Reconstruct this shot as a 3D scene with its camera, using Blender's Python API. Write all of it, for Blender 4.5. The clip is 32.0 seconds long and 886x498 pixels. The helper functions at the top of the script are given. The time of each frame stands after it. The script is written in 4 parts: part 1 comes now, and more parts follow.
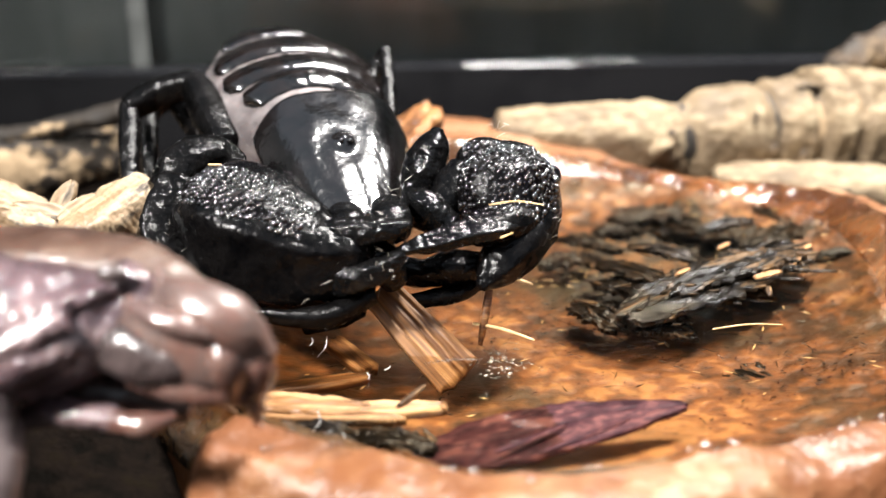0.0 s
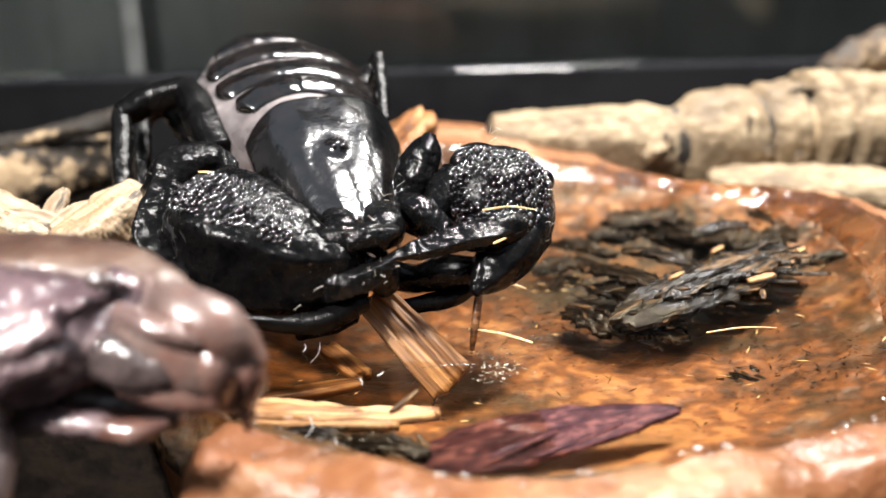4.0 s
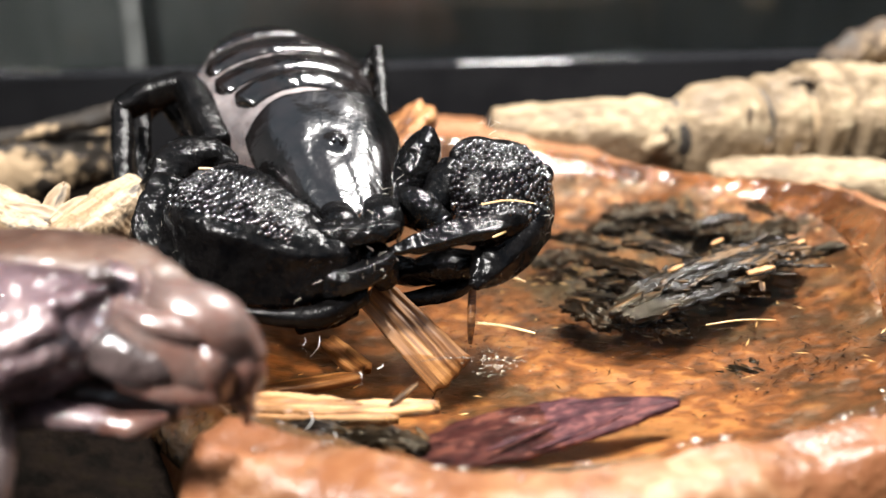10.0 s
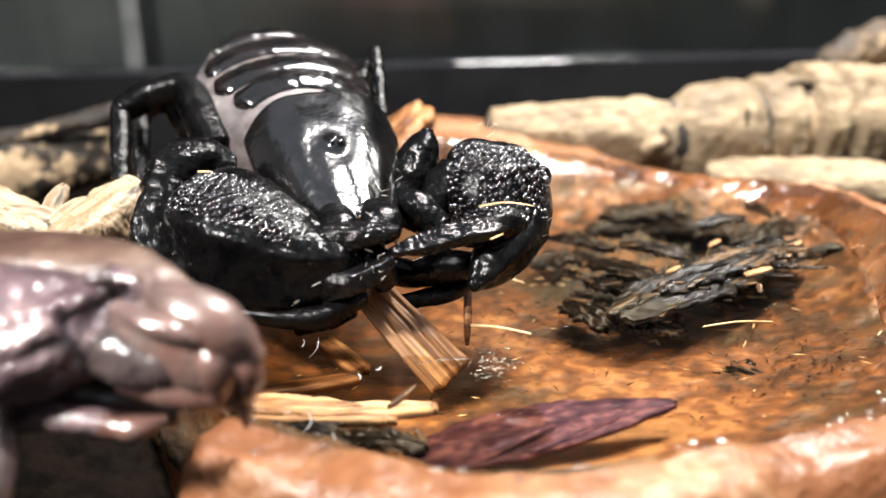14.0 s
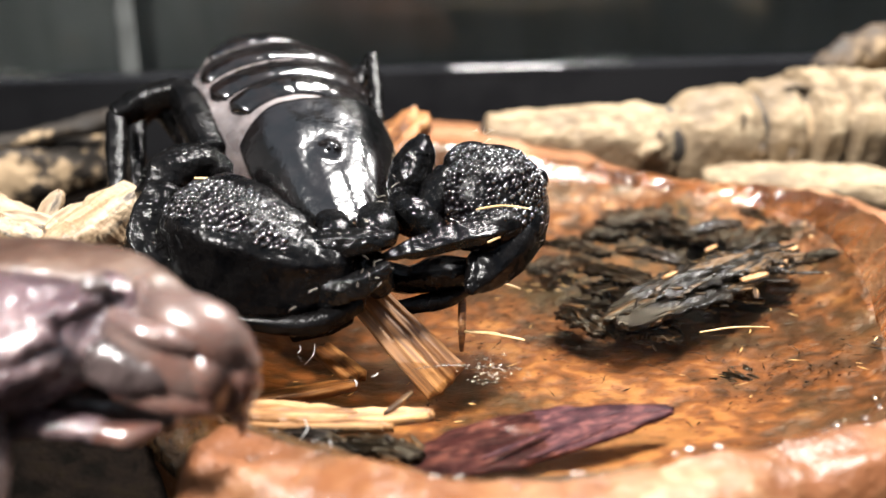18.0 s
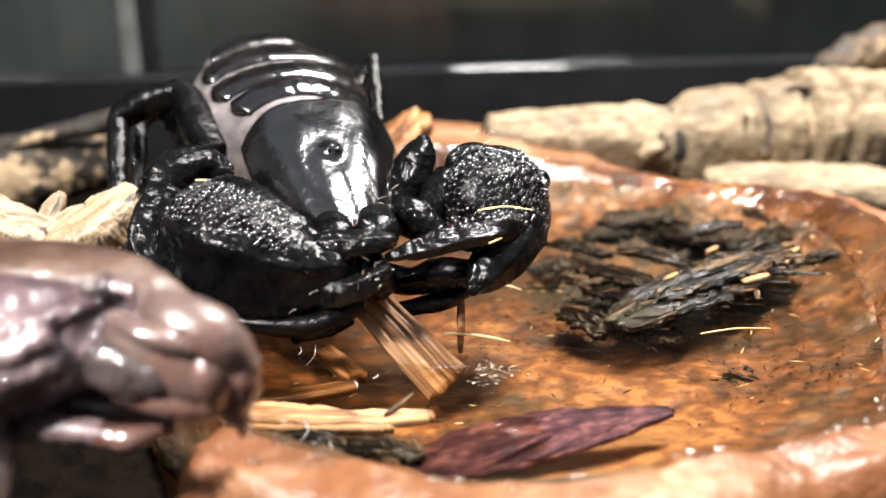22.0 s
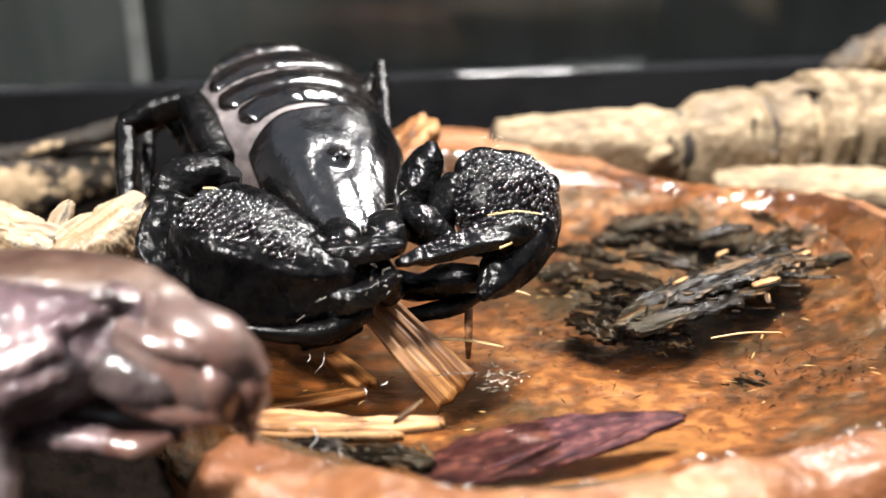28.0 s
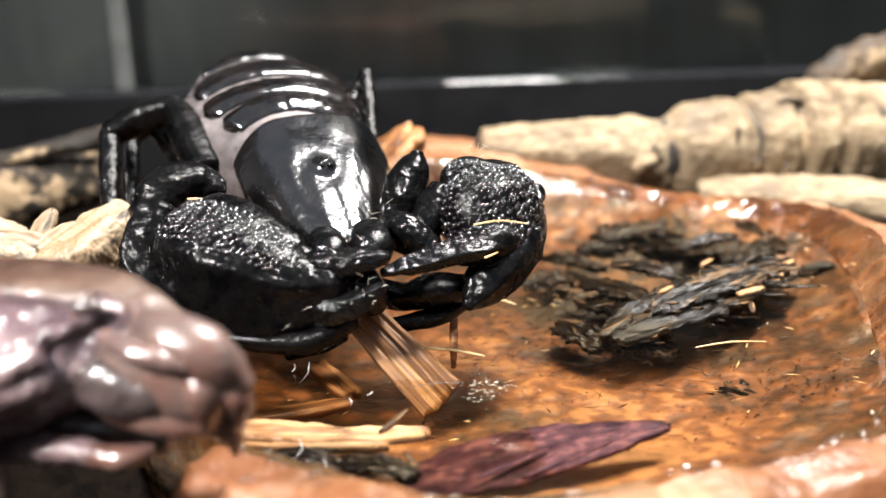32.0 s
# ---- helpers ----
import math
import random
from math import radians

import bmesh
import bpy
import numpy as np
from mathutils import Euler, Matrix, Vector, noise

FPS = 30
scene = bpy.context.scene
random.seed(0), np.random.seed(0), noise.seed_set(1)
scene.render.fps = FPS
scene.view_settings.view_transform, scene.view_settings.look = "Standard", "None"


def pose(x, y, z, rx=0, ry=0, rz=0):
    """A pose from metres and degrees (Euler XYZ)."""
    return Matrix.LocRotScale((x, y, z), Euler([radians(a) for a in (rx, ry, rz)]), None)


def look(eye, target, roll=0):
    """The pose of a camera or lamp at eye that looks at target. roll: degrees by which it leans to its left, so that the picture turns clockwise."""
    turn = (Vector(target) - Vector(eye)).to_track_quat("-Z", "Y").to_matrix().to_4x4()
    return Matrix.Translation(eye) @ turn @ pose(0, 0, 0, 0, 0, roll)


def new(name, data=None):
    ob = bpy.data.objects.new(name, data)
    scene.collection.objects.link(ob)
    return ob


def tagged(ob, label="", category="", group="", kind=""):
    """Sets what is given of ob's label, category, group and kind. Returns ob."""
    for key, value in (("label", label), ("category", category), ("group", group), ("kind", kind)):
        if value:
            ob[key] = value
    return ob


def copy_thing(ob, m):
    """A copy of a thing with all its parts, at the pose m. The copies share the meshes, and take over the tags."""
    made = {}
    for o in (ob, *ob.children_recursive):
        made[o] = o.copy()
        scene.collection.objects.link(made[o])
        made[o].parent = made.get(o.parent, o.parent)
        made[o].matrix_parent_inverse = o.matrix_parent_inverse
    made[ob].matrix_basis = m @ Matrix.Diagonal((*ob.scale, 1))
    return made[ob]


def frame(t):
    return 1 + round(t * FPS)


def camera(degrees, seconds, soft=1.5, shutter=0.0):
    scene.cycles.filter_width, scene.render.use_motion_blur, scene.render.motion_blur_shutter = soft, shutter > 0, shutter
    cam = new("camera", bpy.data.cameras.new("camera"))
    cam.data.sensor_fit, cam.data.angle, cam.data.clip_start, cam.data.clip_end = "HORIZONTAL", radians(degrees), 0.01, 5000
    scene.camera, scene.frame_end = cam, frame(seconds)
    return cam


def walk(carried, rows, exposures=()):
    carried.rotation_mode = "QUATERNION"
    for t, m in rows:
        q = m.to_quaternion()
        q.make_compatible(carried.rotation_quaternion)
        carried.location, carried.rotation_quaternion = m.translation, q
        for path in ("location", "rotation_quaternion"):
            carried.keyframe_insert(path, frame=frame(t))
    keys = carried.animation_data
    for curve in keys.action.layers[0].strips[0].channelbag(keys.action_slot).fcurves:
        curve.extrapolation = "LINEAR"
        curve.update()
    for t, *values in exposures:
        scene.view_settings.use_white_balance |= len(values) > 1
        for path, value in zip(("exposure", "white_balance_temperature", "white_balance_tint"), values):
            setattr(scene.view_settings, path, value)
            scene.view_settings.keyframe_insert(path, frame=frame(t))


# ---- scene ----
# Lengths below are in millimetres; MM brings them to metres.
MM = 0.001
cam = camera(47.0, 32.0)
cam.data.dof.use_dof, cam.data.dof.focus_distance, cam.data.dof.aperture_fstop = True, 0.143, 13.5
# seconds, eye in millimetres, turn in degrees
PATH = [
    (0.0, -0.00, 0.00, 65.00, 68.000, -0.000, -0.000),
    (0.5, -0.06, 0.20, 65.00, 68.157, 0.095, 0.109),
    (1.0, 0.83, 0.57, 64.73, 68.530, 0.204, -0.122),
    (1.5, 0.82, 0.42, 64.88, 68.528, 0.133, -0.168),
    (2.0, 0.75, 0.28, 64.71, 68.473, 0.213, -0.223),
    (2.5, 0.93, 0.19, 64.99, 68.315, 0.244, -0.122),
    (4.5, 0.82, 0.10, 64.95, 68.247, 0.328, -0.209),
    (5.0, 0.83, -0.04, 64.96, 67.805, 0.435, 0.087),
    (5.5, 0.87, 0.06, 65.18, 67.740, 0.457, 0.091),
    (6.0, 1.00, 0.15, 64.93, 68.032, 0.613, 0.194),
    (6.5, 1.07, 0.11, 65.24, 67.939, 0.451, 0.023),
    (7.0, 1.04, 0.37, 64.96, 68.256, 0.412, -0.084),
    (7.5, 1.09, -0.62, 64.95, 67.575, 0.539, 0.090),
    (8.0, 1.27, -0.28, 65.15, 67.508, 0.494, 0.063),
    (8.5, 1.40, -0.13, 65.13, 67.571, 0.406, -0.086),
    (9.0, 1.37, -0.09, 65.32, 67.581, 0.430, -0.177),
    (9.5, 1.25, -0.28, 65.11, 67.644, 0.428, -0.172),
    (10.0, 1.23, -0.02, 65.03, 67.904, 0.528, -0.156),
    (10.5, 1.09, -0.34, 65.39, 67.696, 0.579, -0.045),
    (11.0, 1.31, 0.00, 65.48, 67.597, 0.522, 0.014),
    (11.5, 1.28, -0.20, 65.54, 67.739, 0.451, -0.227),
    (12.0, 1.43, -0.33, 65.38, 67.604, 0.437, -0.228),
    (12.5, 1.48, -0.50, 65.54, 67.374, 0.499, -0.117),
    (13.0, 1.33, -0.32, 65.67, 67.510, 0.408, -0.223),
    (13.5, 1.36, -0.17, 65.78, 67.648, 0.530, 0.031),
    (14.0, 1.22, -0.21, 65.71, 67.775, 0.450, -0.234),
    (14.5, 1.27, 0.15, 65.88, 68.036, 0.370, -0.250),
    (16.5, 1.35, 0.13, 66.08, 68.130, 0.419, -0.256),
    (17.0, 1.21, 0.19, 65.99, 68.127, 0.429, -0.303),
    (17.5, 1.22, 0.50, 66.06, 68.507, 0.361, -0.426),
    (18.0, 1.24, 0.01, 65.85, 68.021, 0.427, -0.435),
    (18.5, 1.27, 0.34, 65.93, 68.282, 0.370, -0.532),
    (19.0, 1.39, 0.03, 65.99, 68.068, 0.386, -0.468),
    (19.5, 1.29, 0.13, 65.99, 68.146, 0.488, -0.364),
    (20.0, 1.16, 0.41, 65.98, 68.404, 0.653, -0.128),
    (20.5, 1.24, 0.33, 65.98, 68.302, 0.554, -0.284),
    (21.0, 1.36, -0.02, 66.29, 67.869, 0.546, -0.313),
    (21.5, 1.56, -0.17, 66.37, 67.816, 0.626, -0.168),
    (22.0, 1.59, 0.10, 66.16, 67.977, 0.535, -0.291),
    (22.5, 1.72, 0.16, 65.98, 68.108, 0.752, -0.137),
    (23.0, 1.58, 0.20, 65.94, 68.105, 0.837, -0.058),
    (23.5, 1.48, 0.04, 66.25, 67.896, 0.908, 0.072),
    (24.0, 1.48, 0.22, 65.92, 67.971, 0.918, 0.042),
    (24.5, 1.51, 0.45, 66.01, 68.243, 0.887, -0.065),
    (25.0, 1.58, 0.35, 65.95, 68.192, 0.900, -0.066),
    (25.5, 1.66, 0.39, 66.00, 68.236, 0.887, -0.155),
    (27.5, 1.30, 0.52, 65.95, 68.359, 1.102, 0.051),
    (28.0, 1.60, 0.46, 65.96, 68.330, 1.092, 0.002),
    (28.5, 1.53, 0.37, 66.08, 68.340, 0.942, -0.218),
    (29.0, 1.89, 1.00, 66.05, 69.033, 0.798, -0.505),
    (29.5, 1.62, 0.81, 65.96, 68.974, 0.595, -0.843),
    (30.0, 1.76, 0.55, 66.13, 68.905, 0.840, -0.523),
    (30.5, 1.76, 0.87, 66.10, 68.892, 0.769, -0.598),
    (31.0, 1.76, 0.58, 66.06, 68.956, 0.830, -0.674),
    (31.5, 1.83, 0.81, 65.88, 68.937, 0.821, -0.730),
    (32.0, 1.62, 0.70, 66.21, 68.712, 0.761, -0.740),
]
walk(cam, [(t, pose(x * MM, y * MM, z * MM, rx, ry, rz)) for t, x, y, z, rx, ry, rz in PATH])

# ---- light: one hood lamp over the tank, an added side fill, a dim room around it ----
world = bpy.data.worlds.new("room_light")
scene.world = world
world.use_nodes = True
world.node_tree.nodes["Background"].inputs[0].default_value = (0.75, 0.85, 1.0, 1)
world.node_tree.nodes["Background"].inputs[1].default_value = 0.66
# The second lamp is an added fill that brightens the pup from the left.
for nm, at, aim, size, watts, spread in (("hood_lamp", (0.085, 0.205, 0.28), (0.045, 0.165, 0.0), (0.038, 0.15), 4.2, 180), ("side_fill", (-0.225, -0.05, 0.28), (-0.05, 0.10, 0.0), (0.05, 0.05), 0.66, 62)):
    lamp_data = bpy.data.lights.new(nm, "AREA")
    lamp_data.shape, lamp_data.size, lamp_data.size_y, lamp_data.energy = "RECTANGLE", *size, watts
    lamp_data.color, lamp_data.spread = (1.0, 0.965, 0.93), radians(spread)
    lamp = new(nm, lamp_data)
    lamp.matrix_world = look(at, aim)


# ---- materials ----
def mat(name, c1, c2, scale=150.0, rough=(0.4, 0.6), bump=0.3, stretch=(1, 1, 1), coat=0.0, c3=None, c3_at=0.62,
        spec=0.5, fine=900.0, sss=0.0, bump_dist=0.0004, stain=None, grain=0.35, shift=(0, 0, 0), cells=None):
    """A surface of two or three tones at two scales of grain, with relief."""
    m = bpy.data.materials.new(name)
    m.use_nodes = True
    nt = m.node_tree
    n, l = nt.nodes, nt.links
    b = n["Principled BSDF"]
    co = n.new("ShaderNodeTexCoord")
    mp = n.new("ShaderNodeMapping")
    mp.inputs["Scale"].default_value = stretch
    mp.inputs["Location"].default_value = shift
    l.new(co.outputs["Object"], mp.inputs["Vector"])
    big = n.new("ShaderNodeTexNoise")
    big.inputs["Scale"].default_value, big.inputs["Detail"].default_value = scale, 6
    l.new(mp.outputs[0], big.inputs["Vector"])
    small = n.new("ShaderNodeTexNoise")
    small.inputs["Scale"].default_value, small.inputs["Detail"].default_value = fine, 4
    l.new(mp.outputs[0], small.inputs["Vector"])
    ramp = n.new("ShaderNodeValToRGB")
    ramp.color_ramp.elements[0].position, ramp.color_ramp.elements[0].color = 0.36, (*c1, 1)
    ramp.color_ramp.elements[1].position, ramp.color_ramp.elements[1].color = 0.56, (*c2, 1)
    if c3:
        e = ramp.color_ramp.elements.new(c3_at)
        e.color = (*c3, 1)
    mixf = n.new("ShaderNodeMath")
    mixf.operation = "MULTIPLY_ADD"
    mixf.inputs[1].default_value = grain
    l.new(small.outputs[0], mixf.inputs[0])
    sub = n.new("ShaderNodeMath")
    sub.operation = "MULTIPLY_ADD"
    sub.inputs[1].default_value, sub.inputs[2].default_value = 1.0, -grain / 2
    l.new(big.outputs[0], sub.inputs[0])
    l.new(sub.outputs[0], mixf.inputs[2])
    l.new(mixf.outputs[0], ramp.inputs[0])
    out = ramp.outputs[0]
    if stain:
        colour, size, low, high = stain
        sn = n.new("ShaderNodeTexNoise")
        sn.inputs["Scale"].default_value, sn.inputs["Detail"].default_value, sn.inputs["Roughness"].default_value = size, 8, 0.65
        l.new(mp.outputs[0], sn.inputs["Vector"])
        sr = n.new("ShaderNodeMapRange")
        sr.inputs["From Min"].default_value, sr.inputs["From Max"].default_value = low, high
        l.new(sn.outputs[0], sr.inputs["Value"])
        sm = n.new("ShaderNodeMix")
        sm.data_type = "RGBA"
        l.new(sr.outputs[0], sm.inputs[0])
        l.new(out, sm.inputs[6])
        sm.inputs[7].default_value = (*colour, 1)
        out = sm.outputs[2]
    l.new(out, b.inputs["Base Color"])
    rr = n.new("ShaderNodeMapRange")
    rr.inputs["From Min"].default_value, rr.inputs["From Max"].default_value = 0.35, 0.65
    rr.inputs["To Min"].default_value, rr.inputs["To Max"].default_value = rough
    l.new(big.outputs[0], rr.inputs["Value"])
    l.new(rr.outputs[0], b.inputs["Roughness"])
    bp = n.new("ShaderNodeBump")
    bp.inputs["Strength"].default_value, bp.inputs["Distance"].default_value = bump, bump_dist
    l.new(mixf.outputs[0], bp.inputs["Height"])
    if cells:
        size, strength, depth = cells
        vo = n.new("ShaderNodeTexVoronoi")
        vo.feature = "SMOOTH_F1"
        vo.inputs["Scale"].default_value = size
        l.new(co.outputs["Object"], vo.inputs["Vector"])
        under = bp
        bp = n.new("ShaderNodeBump")
        bp.invert = True
        bp.inputs["Strength"].default_value, bp.inputs["Distance"].default_value = strength, depth
        l.new(vo.outputs["Distance"], bp.inputs["Height"])
        l.new(under.outputs[0], bp.inputs["Normal"])
    l.new(bp.outputs[0], b.inputs["Normal"])
    b.inputs["Specular IOR Level"].default_value = spec
    b.inputs["Coat Weight"].default_value, b.inputs["Coat Roughness"].default_value = coat, 0.12
    if coat:
        l.new(bp.outputs[0], b.inputs["Coat Normal"])
    if sss:
        b.inputs["Subsurface Weight"].default_value = sss
        b.inputs["Subsurface Radius"].default_value = (0.002, 0.0008, 0.0005)
        b.inputs["Subsurface Scale"].default_value = 1.0
    return m


def clear(name, tint, rough=0.02, ior=1.33, ripple=0.0, scale=120.0):
    """Clear water or glass: what is behind shows through, with a mirror gloss on it."""
    m = bpy.data.materials.new(name)
    m.use_nodes = True
    n, l = m.node_tree.nodes, m.node_tree.links
    n.remove(n["Principled BSDF"])
    t = n.new("ShaderNodeBsdfTransparent")
    t.inputs[0].default_value = (*tint, 1)
    g = n.new("ShaderNodeBsdfGlossy")
    g.inputs["Roughness"].default_value = rough
    fr = n.new("ShaderNodeFresnel")
    fr.inputs[0].default_value = ior
    mx = n.new("ShaderNodeMixShader")
    l.new(fr.outputs[0], mx.inputs[0])
    l.new(t.outputs[0], mx.inputs[1])
    l.new(g.outputs[0], mx.inputs[2])
    if ripple:
        no = n.new("ShaderNodeTexNoise")
        no.inputs["Scale"].default_value, no.inputs["Detail"].default_value = scale, 2
        co = n.new("ShaderNodeTexCoord")
        l.new(co.outputs["Object"], no.inputs["Vector"])
        bp = n.new("ShaderNodeBump")
        bp.inputs["Strength"].default_value, bp.inputs["Distance"].default_value = ripple, 0.001
        l.new(no.outputs[0], bp.inputs["Height"])
        l.new(bp.outputs[0], g.inputs["Normal"])
        l.new(bp.outputs[0], fr.inputs["Normal"])
    l.new(mx.outputs[0], n["Material Output"].inputs[0])
    return m


M_shell = mat("black_chitin", (0.0012, 0.0012, 0.0014), (0.003, 0.0028, 0.0028), 300, (0.08, 0.2), 0.5, spec=0.24, fine=1500, bump_dist=0.0006, grain=0.6, cells=(900, 0.6, 0.0005))
M_leg = mat("dull_black_chitin", (0.0012, 0.0012, 0.0012), (0.003, 0.0027, 0.0027), 250, (0.14, 0.3), 0.5, spec=0.13, fine=1500, bump_dist=0.0005, grain=0.6, cells=(800, 0.25, 0.0004))
M_carapace = mat("polished_black_chitin", (0.0015, 0.0015, 0.0015), (0.004, 0.003, 0.003), 170, (0.15, 0.22), 0.25, spec=0.8, coat=0.5, fine=1000, bump_dist=0.0005, cells=(1500, 0.12, 0.0003))
M_tergite = mat("glossy_black_plate", (0.0015, 0.0015, 0.0015), (0.006, 0.004, 0.0035), 170, (0.12, 0.22), 0.35, spec=0.6, coat=0.5, fine=700, bump_dist=0.0006, cells=(700, 0.15, 0.0004))
M_granular = mat("pebbled_black_chitin", (0.0012, 0.0012, 0.0014), (0.003, 0.0027, 0.0027), 400, (0.16, 0.3), 0.3, spec=0.12, fine=1800, bump_dist=0.0004, cells=(1050, 0.3, 0.0005))
M_bead = mat("beaded_black_chitin", (0.005, 0.005, 0.006), (0.010, 0.009, 0.009), 500, (0.12, 0.2), 0.1, spec=1.0, coat=0.6, fine=2200)
M_membrane = mat("grey_membrane", (0.075, 0.064, 0.064), (0.15, 0.13, 0.128), 90, (0.25, 0.45), 0.5, fine=500, sss=0.08, c3=(0.20, 0.175, 0.17), c3_at=0.66, bump_dist=0.0007)
M_redfoot = mat("reddish_chitin", (0.012, 0.005, 0.004), (0.025, 0.009, 0.007), 300, (0.2, 0.3), 0.1)
M_bristle = mat("pale_bristle", (0.3, 0.27, 0.22), (0.5, 0.46, 0.4), 300, (0.4, 0.5), 0.0)
M_dish = mat("wet_orange_stone", (0.040, 0.015, 0.004), (0.155, 0.053, 0.013), 26, (0.35, 0.55), 0.7, coat=0.2, c3=(0.255, 0.112, 0.034), c3_at=0.64, fine=330, bump_dist=0.0010, grain=0.85, shift=(0.047, 0.031, 0.0), stain=((0.034, 0.024, 0.011), 34, 0.49, 0.64))
M_wet = mat("wet_slope_stone", (0.046, 0.016, 0.005), (0.135, 0.048, 0.015), 26, (0.08, 0.22), 1.0, coat=0.6, c3=(0.225, 0.115, 0.050), c3_at=0.65, fine=240, bump_dist=0.0018, grain=0.8, shift=(0.047, 0.031, 0.0), stain=((0.032, 0.021, 0.010), 30, 0.50, 0.65))
M_rim = mat("tan_stone", (0.12, 0.044, 0.016), (0.195, 0.090, 0.039), 55, (0.38, 0.58), 0.9, spec=0.35, c3=(0.27, 0.16, 0.09), c3_at=0.66, grain=0.55, fine=450, bump_dist=0.0012, stain=((0.19, 0.072, 0.030), 30, 0.50, 0.64))
M_water = clear("water", (0.93, 0.87, 0.76), 0.02, 1.33, 0.10, 90)
M_drop = clear("droplet_water", (0.97, 0.95, 0.92), 0.2, 1.36)
M_chip = mat("orange_wood", (0.08, 0.028, 0.009), (0.28, 0.115, 0.036), 90, (0.35, 0.55), 0.7, (1, 9, 9), c3=(0.42, 0.21, 0.08), fine=260, coat=0.1)
M_pale = mat("pale_wood", (0.165, 0.105, 0.056), (0.32, 0.235, 0.147), 70, (0.45, 0.65), 0.6, (1, 5, 5), c3=(0.40, 0.31, 0.205), fine=300, stain=((0.06, 0.046, 0.033), 75, 0.53, 0.63))
M_float = mat("sodden_wood", (0.10, 0.04, 0.013), (0.29, 0.138, 0.05), 110, (0.35, 0.5), 0.45, (0.35, 9, 9), c3=(0.40, 0.22, 0.092), fine=300, coat=0.1)
M_splinter = mat("light_orange_wood", (0.17, 0.075, 0.025), (0.36, 0.18, 0.065), 90, (0.4, 0.6), 0.5, (1, 7, 7), c3=(0.46, 0.26, 0.11), fine=300)
M_red = mat("red_bark", (0.014, 0.004, 0.006), (0.042, 0.014, 0.016), 230, (0.4, 0.6), 0.7, (1, 2.6, 2.6), spec=0.08, c3=(0.095, 0.036, 0.032), c3_at=0.66, fine=700, grain=0.7)
M_dark = mat("dark_rotten_bark", (0.004, 0.003, 0.002), (0.013, 0.009, 0.006), 120, (0.15, 0.4), 1.0, (1, 10, 10), spec=0.2, c3=(0.05, 0.03, 0.015), c3_at=0.72, fine=300)
M_brown = mat("brown_rotten_bark", (0.014, 0.008, 0.004), (0.06, 0.03, 0.012), 120, (0.35, 0.6), 0.9, (1, 10, 10), spec=0.25, c3=(0.20, 0.115, 0.05), c3_at=0.66, fine=300)
M_flake = mat("mottled_rotten_bark", (0.004, 0.003, 0.002), (0.012, 0.009, 0.006), 90, (0.15, 0.4), 1.0, (1, 4, 4), spec=0.25, c3=(0.11, 0.062, 0.027), c3_at=0.68, fine=380, grain=0.7, bump_dist=0.0008)
# Dark tone covers both fine litter and the tank frame mirrored in the water.
M_siltreflection = mat("silt_and_reflection", (0.012, 0.008, 0.004), (0.035, 0.020, 0.008), 60, (0.6, 0.8), 0.8, c3=(0.13, 0.06, 0.02), c3_at=0.62, fine=500, grain=0.7, bump_dist=0.0008)
M_cork = mat("cork_bark", (0.115, 0.078, 0.042), (0.26, 0.19, 0.113), 60, (0.65, 0.9), 1.0, (1, 2, 2), c3=(0.36, 0.285, 0.18), fine=300, bump_dist=0.0014, stain=((0.085, 0.055, 0.028), 34, 0.52, 0.68), grain=0.5)
M_bark = mat("mottled_bark", (0.006, 0.005, 0.004), (0.022, 0.015, 0.009), 45, (0.6, 0.85), 0.8, c3=(0.34, 0.24, 0.14), c3_at=0.60, fine=300, bump_dist=0.001)
M_brownbark = mat("weathered_brown_bark", (0.018, 0.012, 0.007), (0.075, 0.048, 0.026), 70, (0.65, 0.9), 0.9, c3=(0.20, 0.14, 0.08), fine=420, bump_dist=0.0014)
# Soil taken down to near black so its colour carries the pup's shadow.
M_soil = mat("shade_dark_soil", (0.002, 0.0015, 0.001), (0.006, 0.004, 0.003), 320, (0.8, 0.95), 0.9, spec=0.03, c3=(0.007, 0.005, 0.003), c3_at=0.7, fine=1500, bump_dist=0.001)
M_frame = mat("black_plastic", (0.007, 0.007, 0.008), (0.013, 0.013, 0.014), 30, (0.03, 0.055), 0.10, fine=160, bump_dist=0.0003)
M_backing = mat("grey_backing", (0.23, 0.235, 0.232), (0.31, 0.31, 0.307), 12, (0.5, 0.7), 0.1, (3, 3, 0.6), fine=60)
M_glass = clear("glass", (0.93, 0.95, 0.94), 0.05, 1.45)
M_seam = mat("clear_silicone", (0.07, 0.075, 0.07), (0.11, 0.115, 0.11), 100, (0.4, 0.5), 0.1)
M_pup = mat("purple_wet_skin", (0.040, 0.025, 0.029), (0.088, 0.058, 0.063), 90, (0.10, 0.22), 1.0, coat=0.75, c3=(0.155, 0.108, 0.108), c3_at=0.66, fine=240, sss=0.12, bump_dist=0.0026, grain=0.6)
M_pupback = mat("brown_skin", (0.032, 0.016, 0.011), (0.058, 0.031, 0.021), 70, (0.35, 0.5), 0.6, coat=0.15, c3=(0.085, 0.052, 0.037), fine=400, sss=0.1, bump_dist=0.0008)
M_puphead = mat("brown_wet_skin", (0.060, 0.039, 0.035), (0.115, 0.074, 0.063), 60, (0.26, 0.42), 0.6, coat=0.35, c3=(0.125, 0.064, 0.050), c3_at=0.66, fine=260, sss=0.15, bump_dist=0.001)
